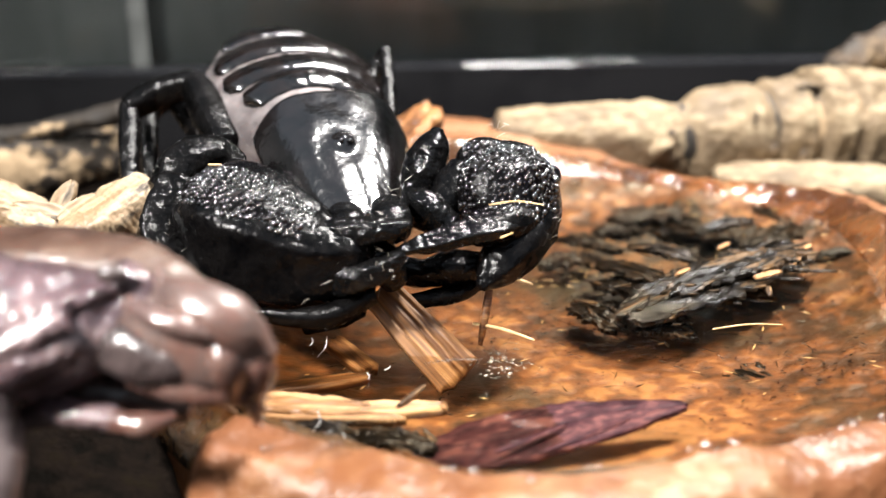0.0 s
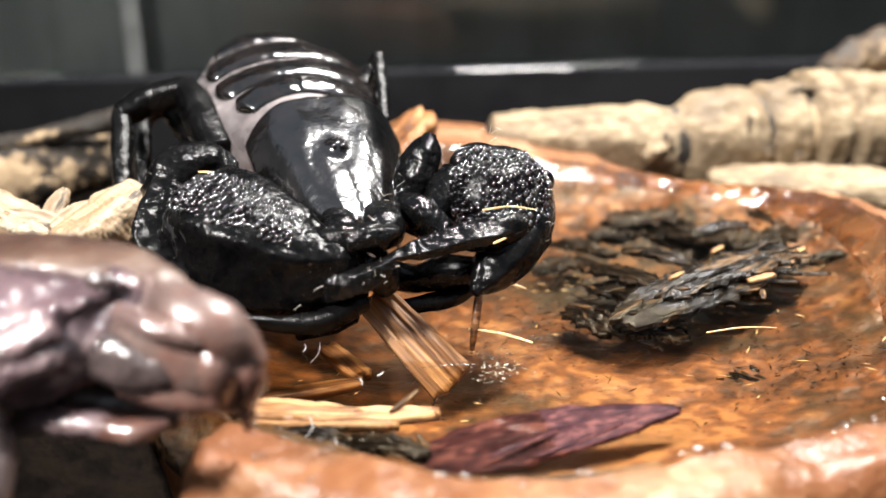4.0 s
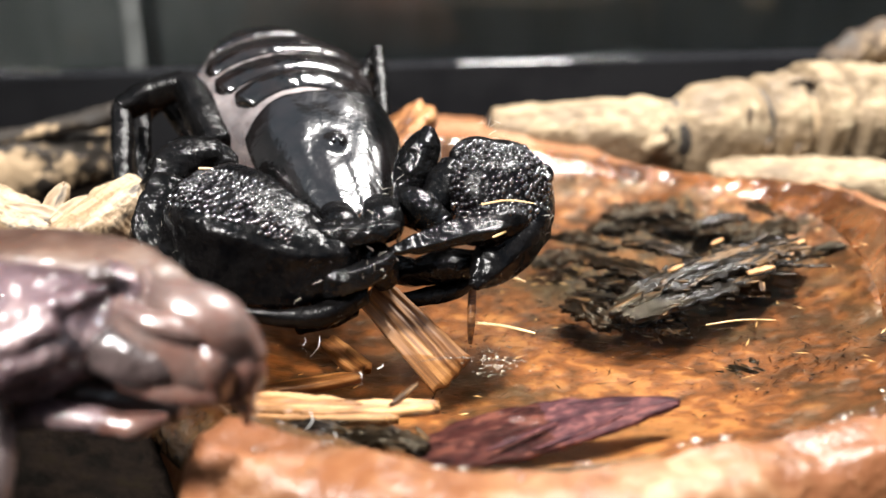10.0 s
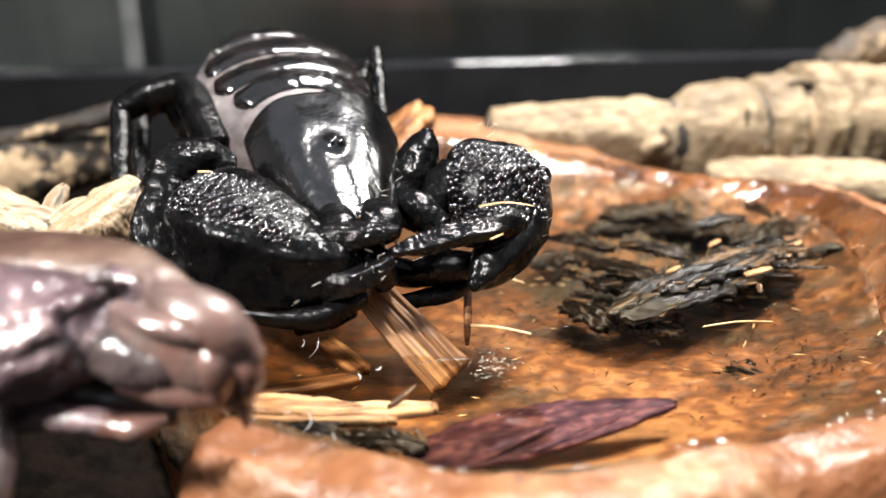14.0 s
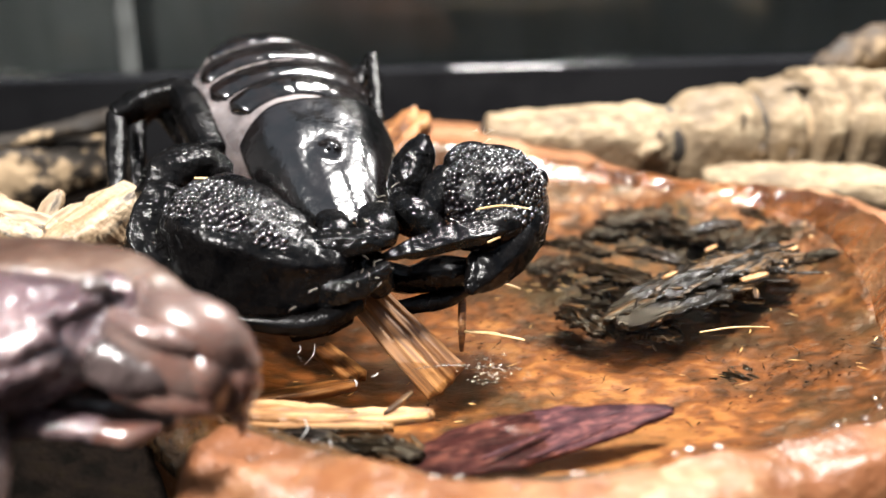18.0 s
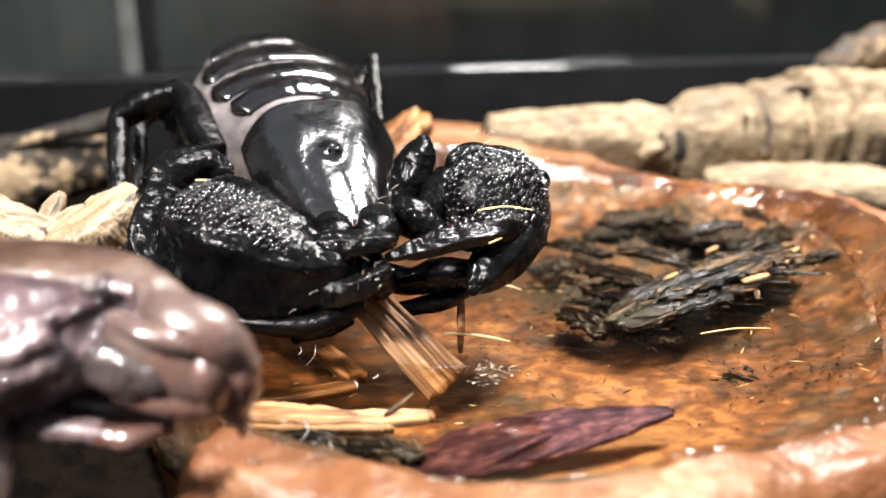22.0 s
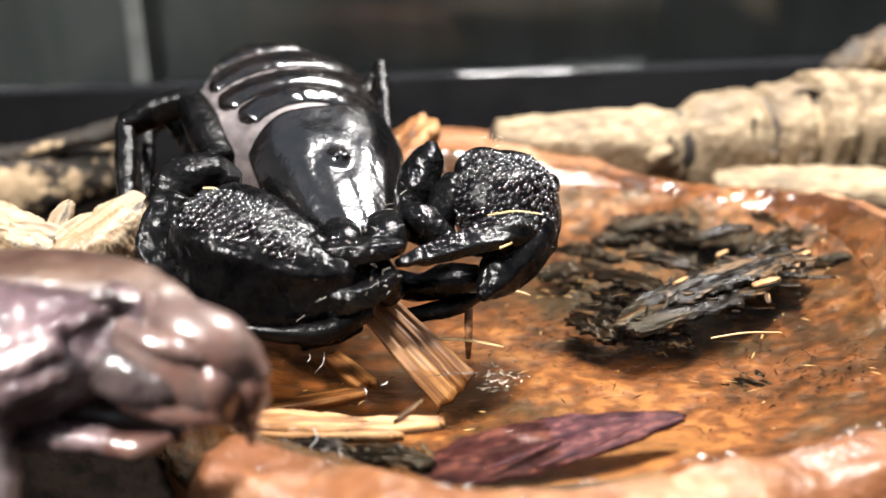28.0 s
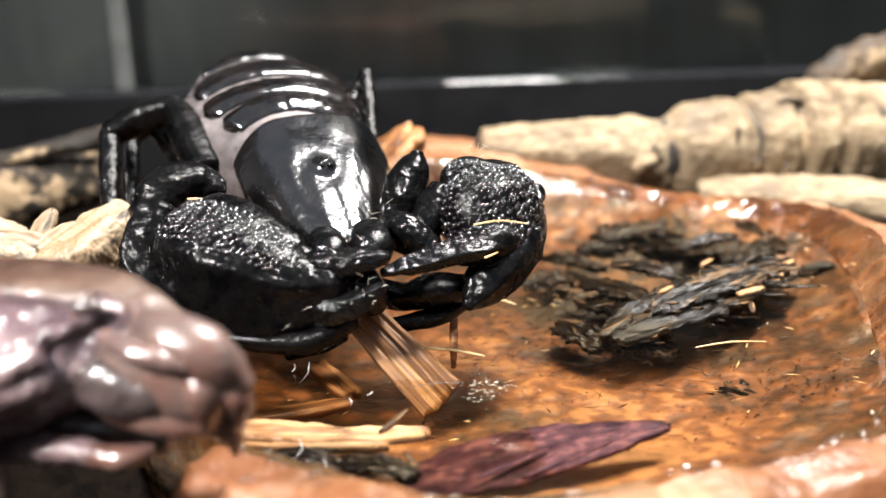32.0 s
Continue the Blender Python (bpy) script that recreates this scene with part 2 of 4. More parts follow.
M_pupbrow = mat("shiny_wet_skin", (0.075, 0.049, 0.045), (0.13, 0.083, 0.072), 80, (0.10, 0.2), 0.5, coat=1.0, fine=260, sss=0.12, bump_dist=0.0012)
# Dark skin; also the colour of parts that stand in for shade.
M_pupdark = mat("dark_skin_and_shade", (0.024, 0.019, 0.019), (0.058, 0.042, 0.040), 110, (0.2, 0.35), 0.5, coat=0.35, fine=400, bump_dist=0.0008)
M_pupred = mat("reddish_wet_skin", (0.068, 0.033, 0.027), (0.12, 0.060, 0.047), 80, (0.16, 0.3), 0.6, coat=0.7, c3=(0.14, 0.082, 0.067), c3_at=0.66, fine=260, sss=0.15, bump_dist=0.001)
M_hair = mat("white_hair", (0.7, 0.7, 0.68), (0.85, 0.85, 0.82), 300, (0.2, 0.3), 0.0)
M_straw = mat("straw", (0.42, 0.26, 0.10), (0.66, 0.46, 0.22), 200, (0.4, 0.6), 0.2)


# ---- mesh builders ----
def vec(p):
    return Vector(p) * MM


def smooth(bm, on=True):
    bmesh.ops.recalc_face_normals(bm, faces=bm.faces)
    for f in bm.faces:
        f.smooth = on
    return bm


def spline(rows, t):
    """A smooth curve through rows of numbers, t from 0 to 1."""
    n = len(rows) - 1
    x = min(max(t, 0.0), 1.0) * n
    i = min(int(x), n - 1)
    u = x - i
    p = [np.array(rows[min(max(j, 0), n)], float) for j in (i - 1, i, i + 1, i + 2)]
    return 0.5 * (2 * p[1] + (p[2] - p[0]) * u + (2 * p[0] - 5 * p[1] + 4 * p[2] - p[3]) * u * u + (3 * p[1] - p[0] - 3 * p[2] + p[3]) * u ** 3)


def tube(points, radii, up=(0, 0, 1), steps=14, seg=14, square=2.0, rough=0.0, rscale=0.3, bm=None, seed=0.0, blunt=0.55, fine=0.0, rings_at=(), keels=()):
    """A limb through points (mm) with radii (side, upward) at each, round ends, square > 2 for boxier sections."""
    bm = bm or bmesh.new()
    rad = [(r, r) if isinstance(r, (int, float)) else r for r in radii]
    rings, ends = [], []
    ts = [i / steps for i in range(steps + 1)]
    c0, c1 = spline(points, 0), spline(points, 1)
    d0 = Vector(spline(points, 0.02) - c0).normalized()
    d1 = Vector(c1 - spline(points, 0.98)).normalized()
    stations = []
    for k in (0.15, 0.45, 0.75, 0.93):
        s = math.sqrt(1 - (1 - k) ** 2)
        r = spline(rad, 0)
        stations.append((Vector(c0) - d0 * min(r) * blunt * (1 - k), d0, r * s))
    for t in ts:
        a, b = spline(points, max(t - 0.02, 0)), spline(points, min(t + 0.02, 1))
        stations.append((Vector(spline(points, t)), Vector(b - a).normalized(), spline(rad, t)))
    for k in (0.93, 0.75, 0.45, 0.15):
        s = math.sqrt(1 - (1 - k) ** 2)
        r = spline(rad, 1)
        stations.append((Vector(c1) + d1 * min(r) * blunt * (1 - k), d1, r * s))
    upv = Vector(up)
    for q, (c, d, r) in enumerate(stations):
        t = min(max((q - 4) / steps, 0), 1)
        for at, wide, deep in rings_at:
            r = r * (1 - deep * math.exp(-((t - at) / wide) ** 2))
        side = d.cross(upv)
        side = side.normalized() if side.length > 1e-4 else Vector((1, 0, 0))
        top = side.cross(d)
        ring = []
        for j in range(seg):
            a = 2 * math.pi * j / seg
            ca, sa = math.cos(a), math.sin(a)
            e = 2.0 / square
            p = c + side * (math.copysign(abs(ca) ** e, ca) * r[0]) + top * (math.copysign(abs(sa) ** e, sa) * r[1])
            for at, wide, high in keels:
                off = (math.degrees(a) - at + 180) % 360 - 180
                p = p + (p - c).normalized() * (high * math.exp(-(off / wide) ** 2) * math.sin(math.pi * (0.08 + 0.84 * t)))
            if rough:
                k = noise.noise(p * rscale + Vector((seed, 0, 0))) + 0.5 * noise.noise(p * rscale * 2.7 + Vector((seed, 5, 0)))
                if fine:
                    f = noise.noise(p * rscale * 6 + Vector((0, seed, 2)))
                    k += fine * (1 - 2 * abs(f)) / rough
                p = p + (p - c).normalized() * (k * rough)
            ring.append(bm.verts.new(p * MM))
        rings.append(ring)
    for a, b in zip(rings, rings[1:]):
        for j in range(seg):
            bm.faces.new((a[j], a[(j + 1) % seg], b[(j + 1) % seg], b[j]))
    bm.faces.new(rings[0][::-1])
    bm.faces.new(rings[-1])
    return smooth(bm)


def shell(fn, nu, nv, down, bm=None):
    """A plate over fn(u, v) (mm), with the thickness given by the vector down."""
    bm = bm or bmesh.new()
    dn = Vector(down)
    top, bot = [], []
    for i in range(nu + 1):
        a, b = [], []
        for j in range(nv + 1):
            p = Vector(fn(i / nu, j / nv))
            a.append(bm.verts.new(p * MM))
            b.append(bm.verts.new((p + dn) * MM))
        top.append(a)
        bot.append(b)
    for i in range(nu):
        for j in range(nv):
            bm.faces.new((top[i][j], top[i + 1][j], top[i + 1][j + 1], top[i][j + 1]))
            bm.faces.new((bot[i][j], bot[i][j + 1], bot[i + 1][j + 1], bot[i + 1][j]))
    for i in range(nu):
        bm.faces.new((top[i][0], bot[i][0], bot[i + 1][0], top[i + 1][0]))
        bm.faces.new((top[i][nv], top[i + 1][nv], bot[i + 1][nv], bot[i][nv]))
    for j in range(nv):
        bm.faces.new((top[0][j], top[0][j + 1], bot[0][j + 1], bot[0][j]))
        bm.faces.new((top[nu][j], bot[nu][j], bot[nu][j + 1], top[nu][j + 1]))
    return smooth(bm)


PLACED = {}


def link(name, bm, material, parent=None, label="", turn=None):
    """One mesh object at its own centre, under a thing, under a part, or alone."""
    me = bpy.data.meshes.new(name)
    bm.to_mesh(me)
    bm.free()
    n = len(me.vertices)
    co = np.empty(n * 3)
    me.vertices.foreach_get("co", co)
    co = co.reshape(-1, 3)
    c = (co.min(0) + co.max(0)) / 2
    if turn is None:
        turn = Matrix()
    else:
        turn = turn.to_4x4()
    cw = Vector(c)
    loc = np.array(turn.to_3x3().inverted()) @ (co - c).T
    me.vertices.foreach_set("co", loc.T.ravel())
    me.update()
    me.materials.append(material)
    ob = new(name, me)
    ob.matrix_basis = Matrix.Translation(cw) @ turn
    PLACED[ob.name] = ob.matrix_basis.copy()
    if parent:
        ob.parent = parent
        ob.matrix_parent_inverse = PLACED[parent.name].inverted()
    if label:
        ob["label"] = label
    return ob


def part(name, bm, material, parent, label="", turn=None):
    return link(name, bm, material, parent, label, turn)


def fused(name, bm, material, parent, label="", voxel=0.35, rounds=6):
    """Overlapping forms grown together into one soft skin."""
    ob = link(name, bm, material, parent, label)
    m = ob.modifiers.new("skin", "REMESH")
    m.mode, m.voxel_size, m.use_smooth_shade = "VOXEL", voxel * MM, True
    m = ob.modifiers.new("soft", "SMOOTH")
    m.factor, m.iterations = 0.5, rounds
    return ob


def thing(name, at, label, category, group=""):
    ob = new(name)
    ob.empty_display_size = 0.005
    ob.matrix_basis = Matrix.Translation(vec(at))
    PLACED[ob.name] = ob.matrix_basis.copy()
    return tagged(ob, label, category, group)


def axis_turn(a, b):
    """The turn that lays a thing's x along the line from a to b, for its grain."""
    d = (Vector(b) - Vector(a)).normalized()
    return d.to_track_quat("X", "Z").to_matrix()


def block(a, b, width, thick, up=(0, 0, 1), nu=10, nv=5, ragged=0.0, bow=0.0, taper=(1, 1), seed=0.0, rough=0.15, lens=0.0, grooves=0.0, jag=0.0):
    """A split piece of wood from a to b (mm), with uneven ends, edges and faces."""
    a, b = Vector(a), Vector(b)
    d = (b - a).normalized()
    side = d.cross(Vector(up)).normalized()
    top = side.cross(d)
    ln = (b - a).length
    rough = rough * min(width / 6, 1)

    def fn(u, v):
        w = width * (taper[0] + (taper[1] - taper[0]) * u)
        if lens:
            w *= max(math.sin(math.pi * (0.04 + 0.92 * u)), 0.02) ** lens
        s = (v - 0.5) * w
        x = u * ln
        if jag:
            s += jag * min(w / 8, 1) * abs(2 * v - 1) ** 3 * noise.noise(Vector((u * 13 + seed, v * 9, seed)))
        e = noise.noise(Vector((v * 5 + seed, seed * 1.7, 3)))
        if u in (0.0, 1.0):
            x += ragged * e * (1 if u else -1)
        p = a + d * x + side * (s + rough * 2 * noise.noise(Vector((u * 4 + seed, round(v), 1)))) + top * (bow * (1 - (2 * u - 1) ** 2))
        if grooves:
            p = p - top * grooves * min(width / 6, 1) * max(0, noise.noise(Vector((v * 9 + seed, u * 0.8, seed)))) * 2
        return p + top * (rough * noise.noise(Vector((u * 6, v * 7, seed)) * 1.0))

    return shell(fn, nu, nv, -top * thick)


# ---- the setting ----
CX, CY = 8.0, 149.0


def ground_height(x, y):
    h = -6.0 - 9.0 * min(max((y - 205) / 80.0, 0), 1)
    front = min(max((130 - y) / 50.0, 0), 1) + min(max((-x - 30) / 40.0, 0), 1)
    h -= 8.0 * min(front, 1)
    p = Vector((x, y, 0))
    k = math.hypot(x - CX, y - CY)
    h -= 14.0 * min(max((66 - k) / 6.0, 0), 1)
    # Dark mound at front left, raised to fill in for shade below the pup.
    mound = min(max((-x - 26) / 10.0, 0), 1) * min(max((128 - y) / 14.0, 0), 1)
    h += mound * (-3.0 - h)
    return h + 1.6 * noise.noise(p * 0.06) + 0.8 * noise.noise(p * 0.2)


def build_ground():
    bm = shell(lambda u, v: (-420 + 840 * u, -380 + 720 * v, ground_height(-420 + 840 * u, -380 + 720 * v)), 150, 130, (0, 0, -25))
    tagged(link("ground", bm, M_soil), "soil covering the tank floor, the shade under the pup put into its dark colour", "soil", kind="structure")


def box(lo, hi, bevel=0.0):
    bm = bmesh.new()
    bmesh.ops.create_cube(bm, size=1)
    for v in bm.verts:
        v.co = Vector([(l + h) / 2 + c * (h - l) for c, l, h in zip(v.co, lo, hi)]) * MM
    if bevel:
        bmesh.ops.bevel(bm, geom=bm.edges[:], offset=bevel * MM, segments=10, affect="EDGES", profile=0.5)
    return bm


def turned(bm, yaw, pivot):
    bmesh.ops.rotate(bm, verts=bm.verts, cent=vec(pivot), matrix=Matrix.Rotation(radians(yaw), 3, "Z"))
    return bm


def build_tank():
    piv = (0, 306, 0)
    w = tagged(link("wall_north", turned(box((-420, 314, -40), (420, 322, 330)), 5, piv), M_backing), "dark grey backing behind the tank's rear glass", "wall", kind="structure")
    w = tagged(link("window_1", turned(box((-420, 307, -30), (420, 311, 330)), 5, piv), M_glass), "clear rear glass pane of the tank", "glass", kind="structure")
    w = tagged(link("trim", turned(box((-420, 299, -40), (420, 306.5, 3.0), 1.5), 5, piv), M_frame), "glossy black plastic frame along the tank's foot", "frame", kind="structure")
    w = tagged(link("trim", turned(box((-91.5, 304.5, -2), (-86.5, 306.8, 330), 0.8), 5, piv), M_seam), "pale silicone seam down the rear glass", "seam", kind="structure")
    for nm, lo, hi in (("wall_west", (-440, -400, -40), (-430, 330, 330)), ("wall_east", (430, -400, -40), (440, 360, 330)), ("wall_south", (-430, -400, -40), (430, -390, 330))):
        tagged(link(nm, box(lo, hi), M_backing), "dark side of the tank", "wall", kind="structure")


def bump_at(a, at, wide):
    d = (math.degrees(a) - at + 180) % 360 - 180
    return math.exp(-(d / wide) ** 2)


def dish_radius(a):
    return 56 + 3.5 * math.cos(a) - 1.5 * math.sin(a) ** 2 + 5 * bump_at(a, 28, 20) + 4 * bump_at(a, -42, 22) + 1.2 * math.sin(3 * a + 0.6) + 0.8 * math.sin(7 * a)


def dish_height(rho, a, x, y):
    p = Vector((x, y, 0))
    lump = 1.0 * noise.noise(p * 0.09) + 0.5 * noise.noise(p * 0.25) + 0.25 * noise.noise(p * 0.7)
    ang = math.degrees(a) - (360 if a > math.pi else 0)
    # Rim cut off at front left, a shape in place of the pup's shadow.
    gap = min(max((-122 - ang) / 7, 0), 1)
    wide = 1.19 + 0.25 * bump_at(a, 92, 28) - 0.06 * bump_at(a, 30, 24) - 0.13 * bump_at(a, 58, 22) - 0.15 * gap
    crest = 5.0 - 3.6 * bump_at(a, 54, 26) + 2.0 * bump_at(a, 100, 25) - 8.0 * gap
    if rho < 1:
        base = -8.0 * (1 - rho ** 3.2)
    elif rho < 1.1:
        base = crest * math.sin((rho - 1) / 0.1 * math.pi / 2)
    elif rho < wide:
        base = crest
    else:
        k = min((rho - wide) / 0.13, 1.6)
        base = crest - 16 * k * k
    return base + lump * (0.4 if rho < 0.9 else 1.2)


def build_dish():
    def fn(u, v):
        a = 2 * math.pi * v
        rho = 1.6 * u
        r = dish_radius(a) * rho
        x, y = CX + r * math.cos(a), CY + r * math.sin(a)
        return (x, y, dish_height(rho, a, x, y))

    nu, nv = 96, 220
    dish = thing("water_dish", (CX, CY, -16), "wet orange-brown stone water dish with an uneven rim", "water dish")
    for nm, lo, hi, material in (("bowl", 0, 60, M_dish), ("wet_slope", 60, 66, M_wet), ("rim", 66, nu, M_rim)):
        bm = bmesh.new()
        rings = [[bm.verts.new(vec(fn(max(i, 0.02) / nu, j / nv))) for j in range(nv)] for i in range(lo, hi + 1)]
        for p, q in zip(rings, rings[1:]):
            for j in range(nv):
                bm.faces.new((p[j], q[j], q[(j + 1) % nv], p[(j + 1) % nv]))
        if nm != "wet_slope":
            bm.faces.new(rings[-1] if nm == "rim" else rings[0])
        part(nm, smooth(bm), material, dish, {"bowl": "", "rim": "tan rim", "wet_slope": "wet slope above the water"}[nm])
    bm = bmesh.new()
    mid = bm.verts.new(vec((CX, CY, 0)))
    nr = 24
    nv = 180
    rr = []
    for i in range(1, nr + 1):
        rr.append([bm.verts.new(vec((CX + dish_radius(2 * math.pi * j / nv) * 1.03 * i / nr * math.cos(2 * math.pi * j / nv),
                                     CY + dish_radius(2 * math.pi * j / nv) * 1.03 * i / nr * math.sin(2 * math.pi * j / nv), 0))) for j in range(nv)])
    for j in range(nv):
        bm.faces.new((mid, rr[0][j], rr[0][(j + 1) % nv]))
    for p, q in zip(rr, rr[1:]):
        for j in range(nv):
            bm.faces.new((p[j], q[j], q[(j + 1) % nv], p[(j + 1) % nv]))
    tagged(link("water", smooth(bm), M_water), "shallow clear water filling the dish", "water", kind="structure")


build_ground()
build_tank()
build_dish()


# ---- the cork log and bark behind the dish ----
def ellipsoid(at, radii, seg=20, turn=None):
    bm = bmesh.new()
    bmesh.ops.create_uvsphere(bm, u_segments=seg, v_segments=seg // 2 + 2, radius=1)
    m = turn.to_3x3() if turn else Matrix.Identity(3)
    for v in bm.verts:
        v.co = vec(Vector(at) + m @ Vector([c * r for c, r in zip(v.co, radii)]))
    return smooth(bm)


def build_log():
    log = thing("cork_log", (71.5, 222.0, -4.8), "pale tan cork bark log with cracked ridges, lying behind the dish", "log")
    pts = [(12.1, 217.0, 4.2), (21.6, 218.0, 3.5), (32.9, 219.0, 2.7), (52.4, 222.0, 1.4), (66.2, 226.0, 1.2), (80.3, 230.0, 1.3), (95.3, 235.0, 0.3), (111.0, 240.0, -1.5), (135.4, 247.0, -4.2)]
    rad = [(4.4, 5.4), (6, 7.0), (7, 8.0), (8.4, 10.0), (10, 12.0), (11.4, 13.8), (12.6, 14.6), (13, 14.8), (14, 15)]
    part("trunk", tube(pts, [(a * 0.86, b * 0.86) for a, b in rad], steps=60, seg=32, rough=0.6, rscale=0.2), M_bark, log, "dark wood showing in the cracks")
    for k, (t0, t1) in enumerate(((0.0, 0.375), (0.382, 0.545), (0.552, 0.638), (0.646, 0.705), (0.716, 0.80), (0.81, 1.0))):
        ts = [t0 + (t1 - t0) * i / 6 for i in range(7)]
        swell = 1 + 0.05 * math.sin(k * 2.3)
        plate = tube([tuple(spline(pts, t)) for t in ts], [tuple(spline(rad, t) * swell * (0.84 if i in (0, 6) and 0 < t < 1 else 1)) for i, t in enumerate(ts)], steps=int(24 + 110 * (t1 - t0)), seg=72, rough=0.9, rscale=0.13, fine=0.16, blunt=0.25, seed=k * 0.37, keels=((20, 16, 0.6), (65, 12, 0.5)))
        part("bark_plate", plate, M_cork, log, turn=axis_turn(pts[0], pts[4]))
    part("knot_hole", ellipsoid((49.7, 214.6, 4.3), (1.0, 1.2, 2.2), 20), M_brownbark, log, "dark crescent hollow beside the knot")
    part("knot", tube([(45.5, 212.5, 1.6), (46.9, 212.5, 3.4), (49.0, 213.2, 3.7)], [(2.4, 1.4), (2.6, 1.6), (1.6, 1.2)], steps=14, seg=24, rough=0.4, rscale=0.4), M_cork, log)
    for at, r in (((88.3, 222.2, 0.7), (1.0, 1.6, 5.5)), ((80.4, 219.6, -1.3), (1.1, 1.4, 2.6)), ((73.2, 218.2, 0.5), (1.2, 1.3, 2.2)), ((68.3, 217.0, 6.2), (0.6, 1.2, 3.6))):
        part("crack", ellipsoid(at, r, 16), M_brownbark, log, "dark crack in the bark")
    part("knot_hole", ellipsoid((96.2, 221.0, -5.6), (4.0, 2.4, 2.6), 20), M_dark, log, "dark rounded knot")
    part("slit", tube([(79.1, 224.5, 13.2), (83.2, 225.5, 12.9), (87.1, 226.5, 11.6)], [(0.5, 0.3), (0.9, 0.6), (0.5, 0.3)], steps=14, seg=16, rough=0.15, rscale=0.6), M_dark, log, "dark slit in the bark")
    part("stub", tube([(94.5, 245.0, 12.8), (99.6, 248.0, 14.0), (107.7, 252.0, 15.7), (120.3, 256.0, 17.6)], [(3, 2.6), (4.2, 4), (5, 5), (6, 6)], steps=40, seg=36, rough=1.2, rscale=0.25, fine=0.5), M_brownbark, log, "dark weathered stub")
    side = thing("cork_piece", (85.0, 202.7, -4.6), "sandy tan cork piece lying beside the dish rim", "cork bark")
    part("slab", tube([(60.4, 213.7, -4.1), (72.5, 212.6, -4.2), (84.9, 209.3, -4.3), (102.5, 204.4, -5.8)], [(4, 2.2), (5.5, 3.2), (7, 4.2), (8, 5)], steps=40, seg=32, rough=0.8, rscale=0.2, fine=0.3), M_cork, side)
    part("ridge", tube([(79.1, 207.5, -2.0), (87.8, 204.7, -2.4), (100.2, 200.2, -2.6)], [(1.2, 0.8), (1.8, 1.2), (2.2, 1.4)], steps=30, seg=20, rough=0.5, rscale=0.3, fine=0.2), M_cork, side)


build_log()


# ---- scorpion ----
BASE = np.array((-17.2, 156.8, 27.0))
FRONT = np.array((-9.8, 134.3, 17.0))
FWD = Vector(FRONT - BASE).normalized()
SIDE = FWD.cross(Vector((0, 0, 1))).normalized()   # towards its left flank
if SIDE.x < 0:
    SIDE = -SIDE
TOP = SIDE.cross(FWD).normalized()
if TOP.z < 0:
    TOP = -TOP
scorpion = thing("scorpion", (-18.9, 138.4, 1.9), "large glossy black scorpion with swollen grey-banded abdomen, at the water's edge", "scorpion")


def carapace_point(u, v):
    ln = float(np.linalg.norm(FRONT - BASE))
    s = 2 * v - 1
    hw = (12.9 if s < 0 else 11.6) * (1 - 0.50 * u ** 1.9)
    y = u * ln - 1.0 * (1 - s * s) * (1 - u) ** 2 + 2.0 * abs(s) ** 6 * (1 - u) ** 3 - 1.2 * math.exp(-(s / 0.25) ** 2) * u ** 6
    z = 1.0 - 6.4 * abs(s) ** 3.6 - 3.0 * u ** 1.2 + 0.3 * math.sin(math.pi * u) * (1 - s * s) - 0.5 * s
    z += 0.22 * noise.noise(Vector((u * 5, s * 4.5, 4))) + 0.05 * noise.noise(Vector((u * 24, s * 17, 9)))
    z += 1.7 * math.exp(-((u - 0.44) / 0.055) ** 2 - ((s + 0.06) / 0.11) ** 2) - 0.5 * math.exp(-((u - 0.45) / 0.13) ** 2 - ((s + 0.06) / 0.26) ** 2)
    z -= 0.12 * math.exp(-(s / 0.07) ** 2) * min(max((u - 0.58) / 0.1, 0.2), 1)
    z -= 0.3 * math.exp(-((abs(s) - 0.42) / 0.16) ** 2 - ((u - 0.68) / 0.2) ** 2)
    return Vector(BASE) + FWD * y + SIDE * (s * hw) + TOP * z


AB_RIDGE = [(-16.4, 153.9, 25.1), (-19.8, 163.6, 28.7), (-22.9, 172.5, 30.4), (-26.6, 182.4, 32.0), (-31.7, 194.6, 31.9)]
AB_RAD = [(5.0, 5.5), (12.8, 10.0), (16.6, 11.6), (16.2, 11.4), (10.0, 8.0)]
AB_AXIS = [(x - 2.2, y - 1.0, z - r[1]) for (x, y, z), r in zip(AB_RIDGE, AB_RAD)]


def abdomen_point(s, ang, lift=0.0):
    """s from the front to the rear of the abdomen, ang in degrees from its ridge."""
    c = Vector(spline(AB_AXIS, s))
    d = Vector(spline(AB_AXIS, min(s + 0.02, 1)) - spline(AB_AXIS, max(s - 0.02, 0))).normalized()
    side = -d.cross(Vector((0, 0, 1))).normalized()
    if side.x < 0:
        side = -side
    top = side.cross(d)
    if top.z < 0:
        top = -top
    r = spline(AB_RAD, s)
    a = radians(ang)
    return c + side * (math.sin(a) * (r[0] + lift)) + top * (math.cos(a) * (r[1] + lift))


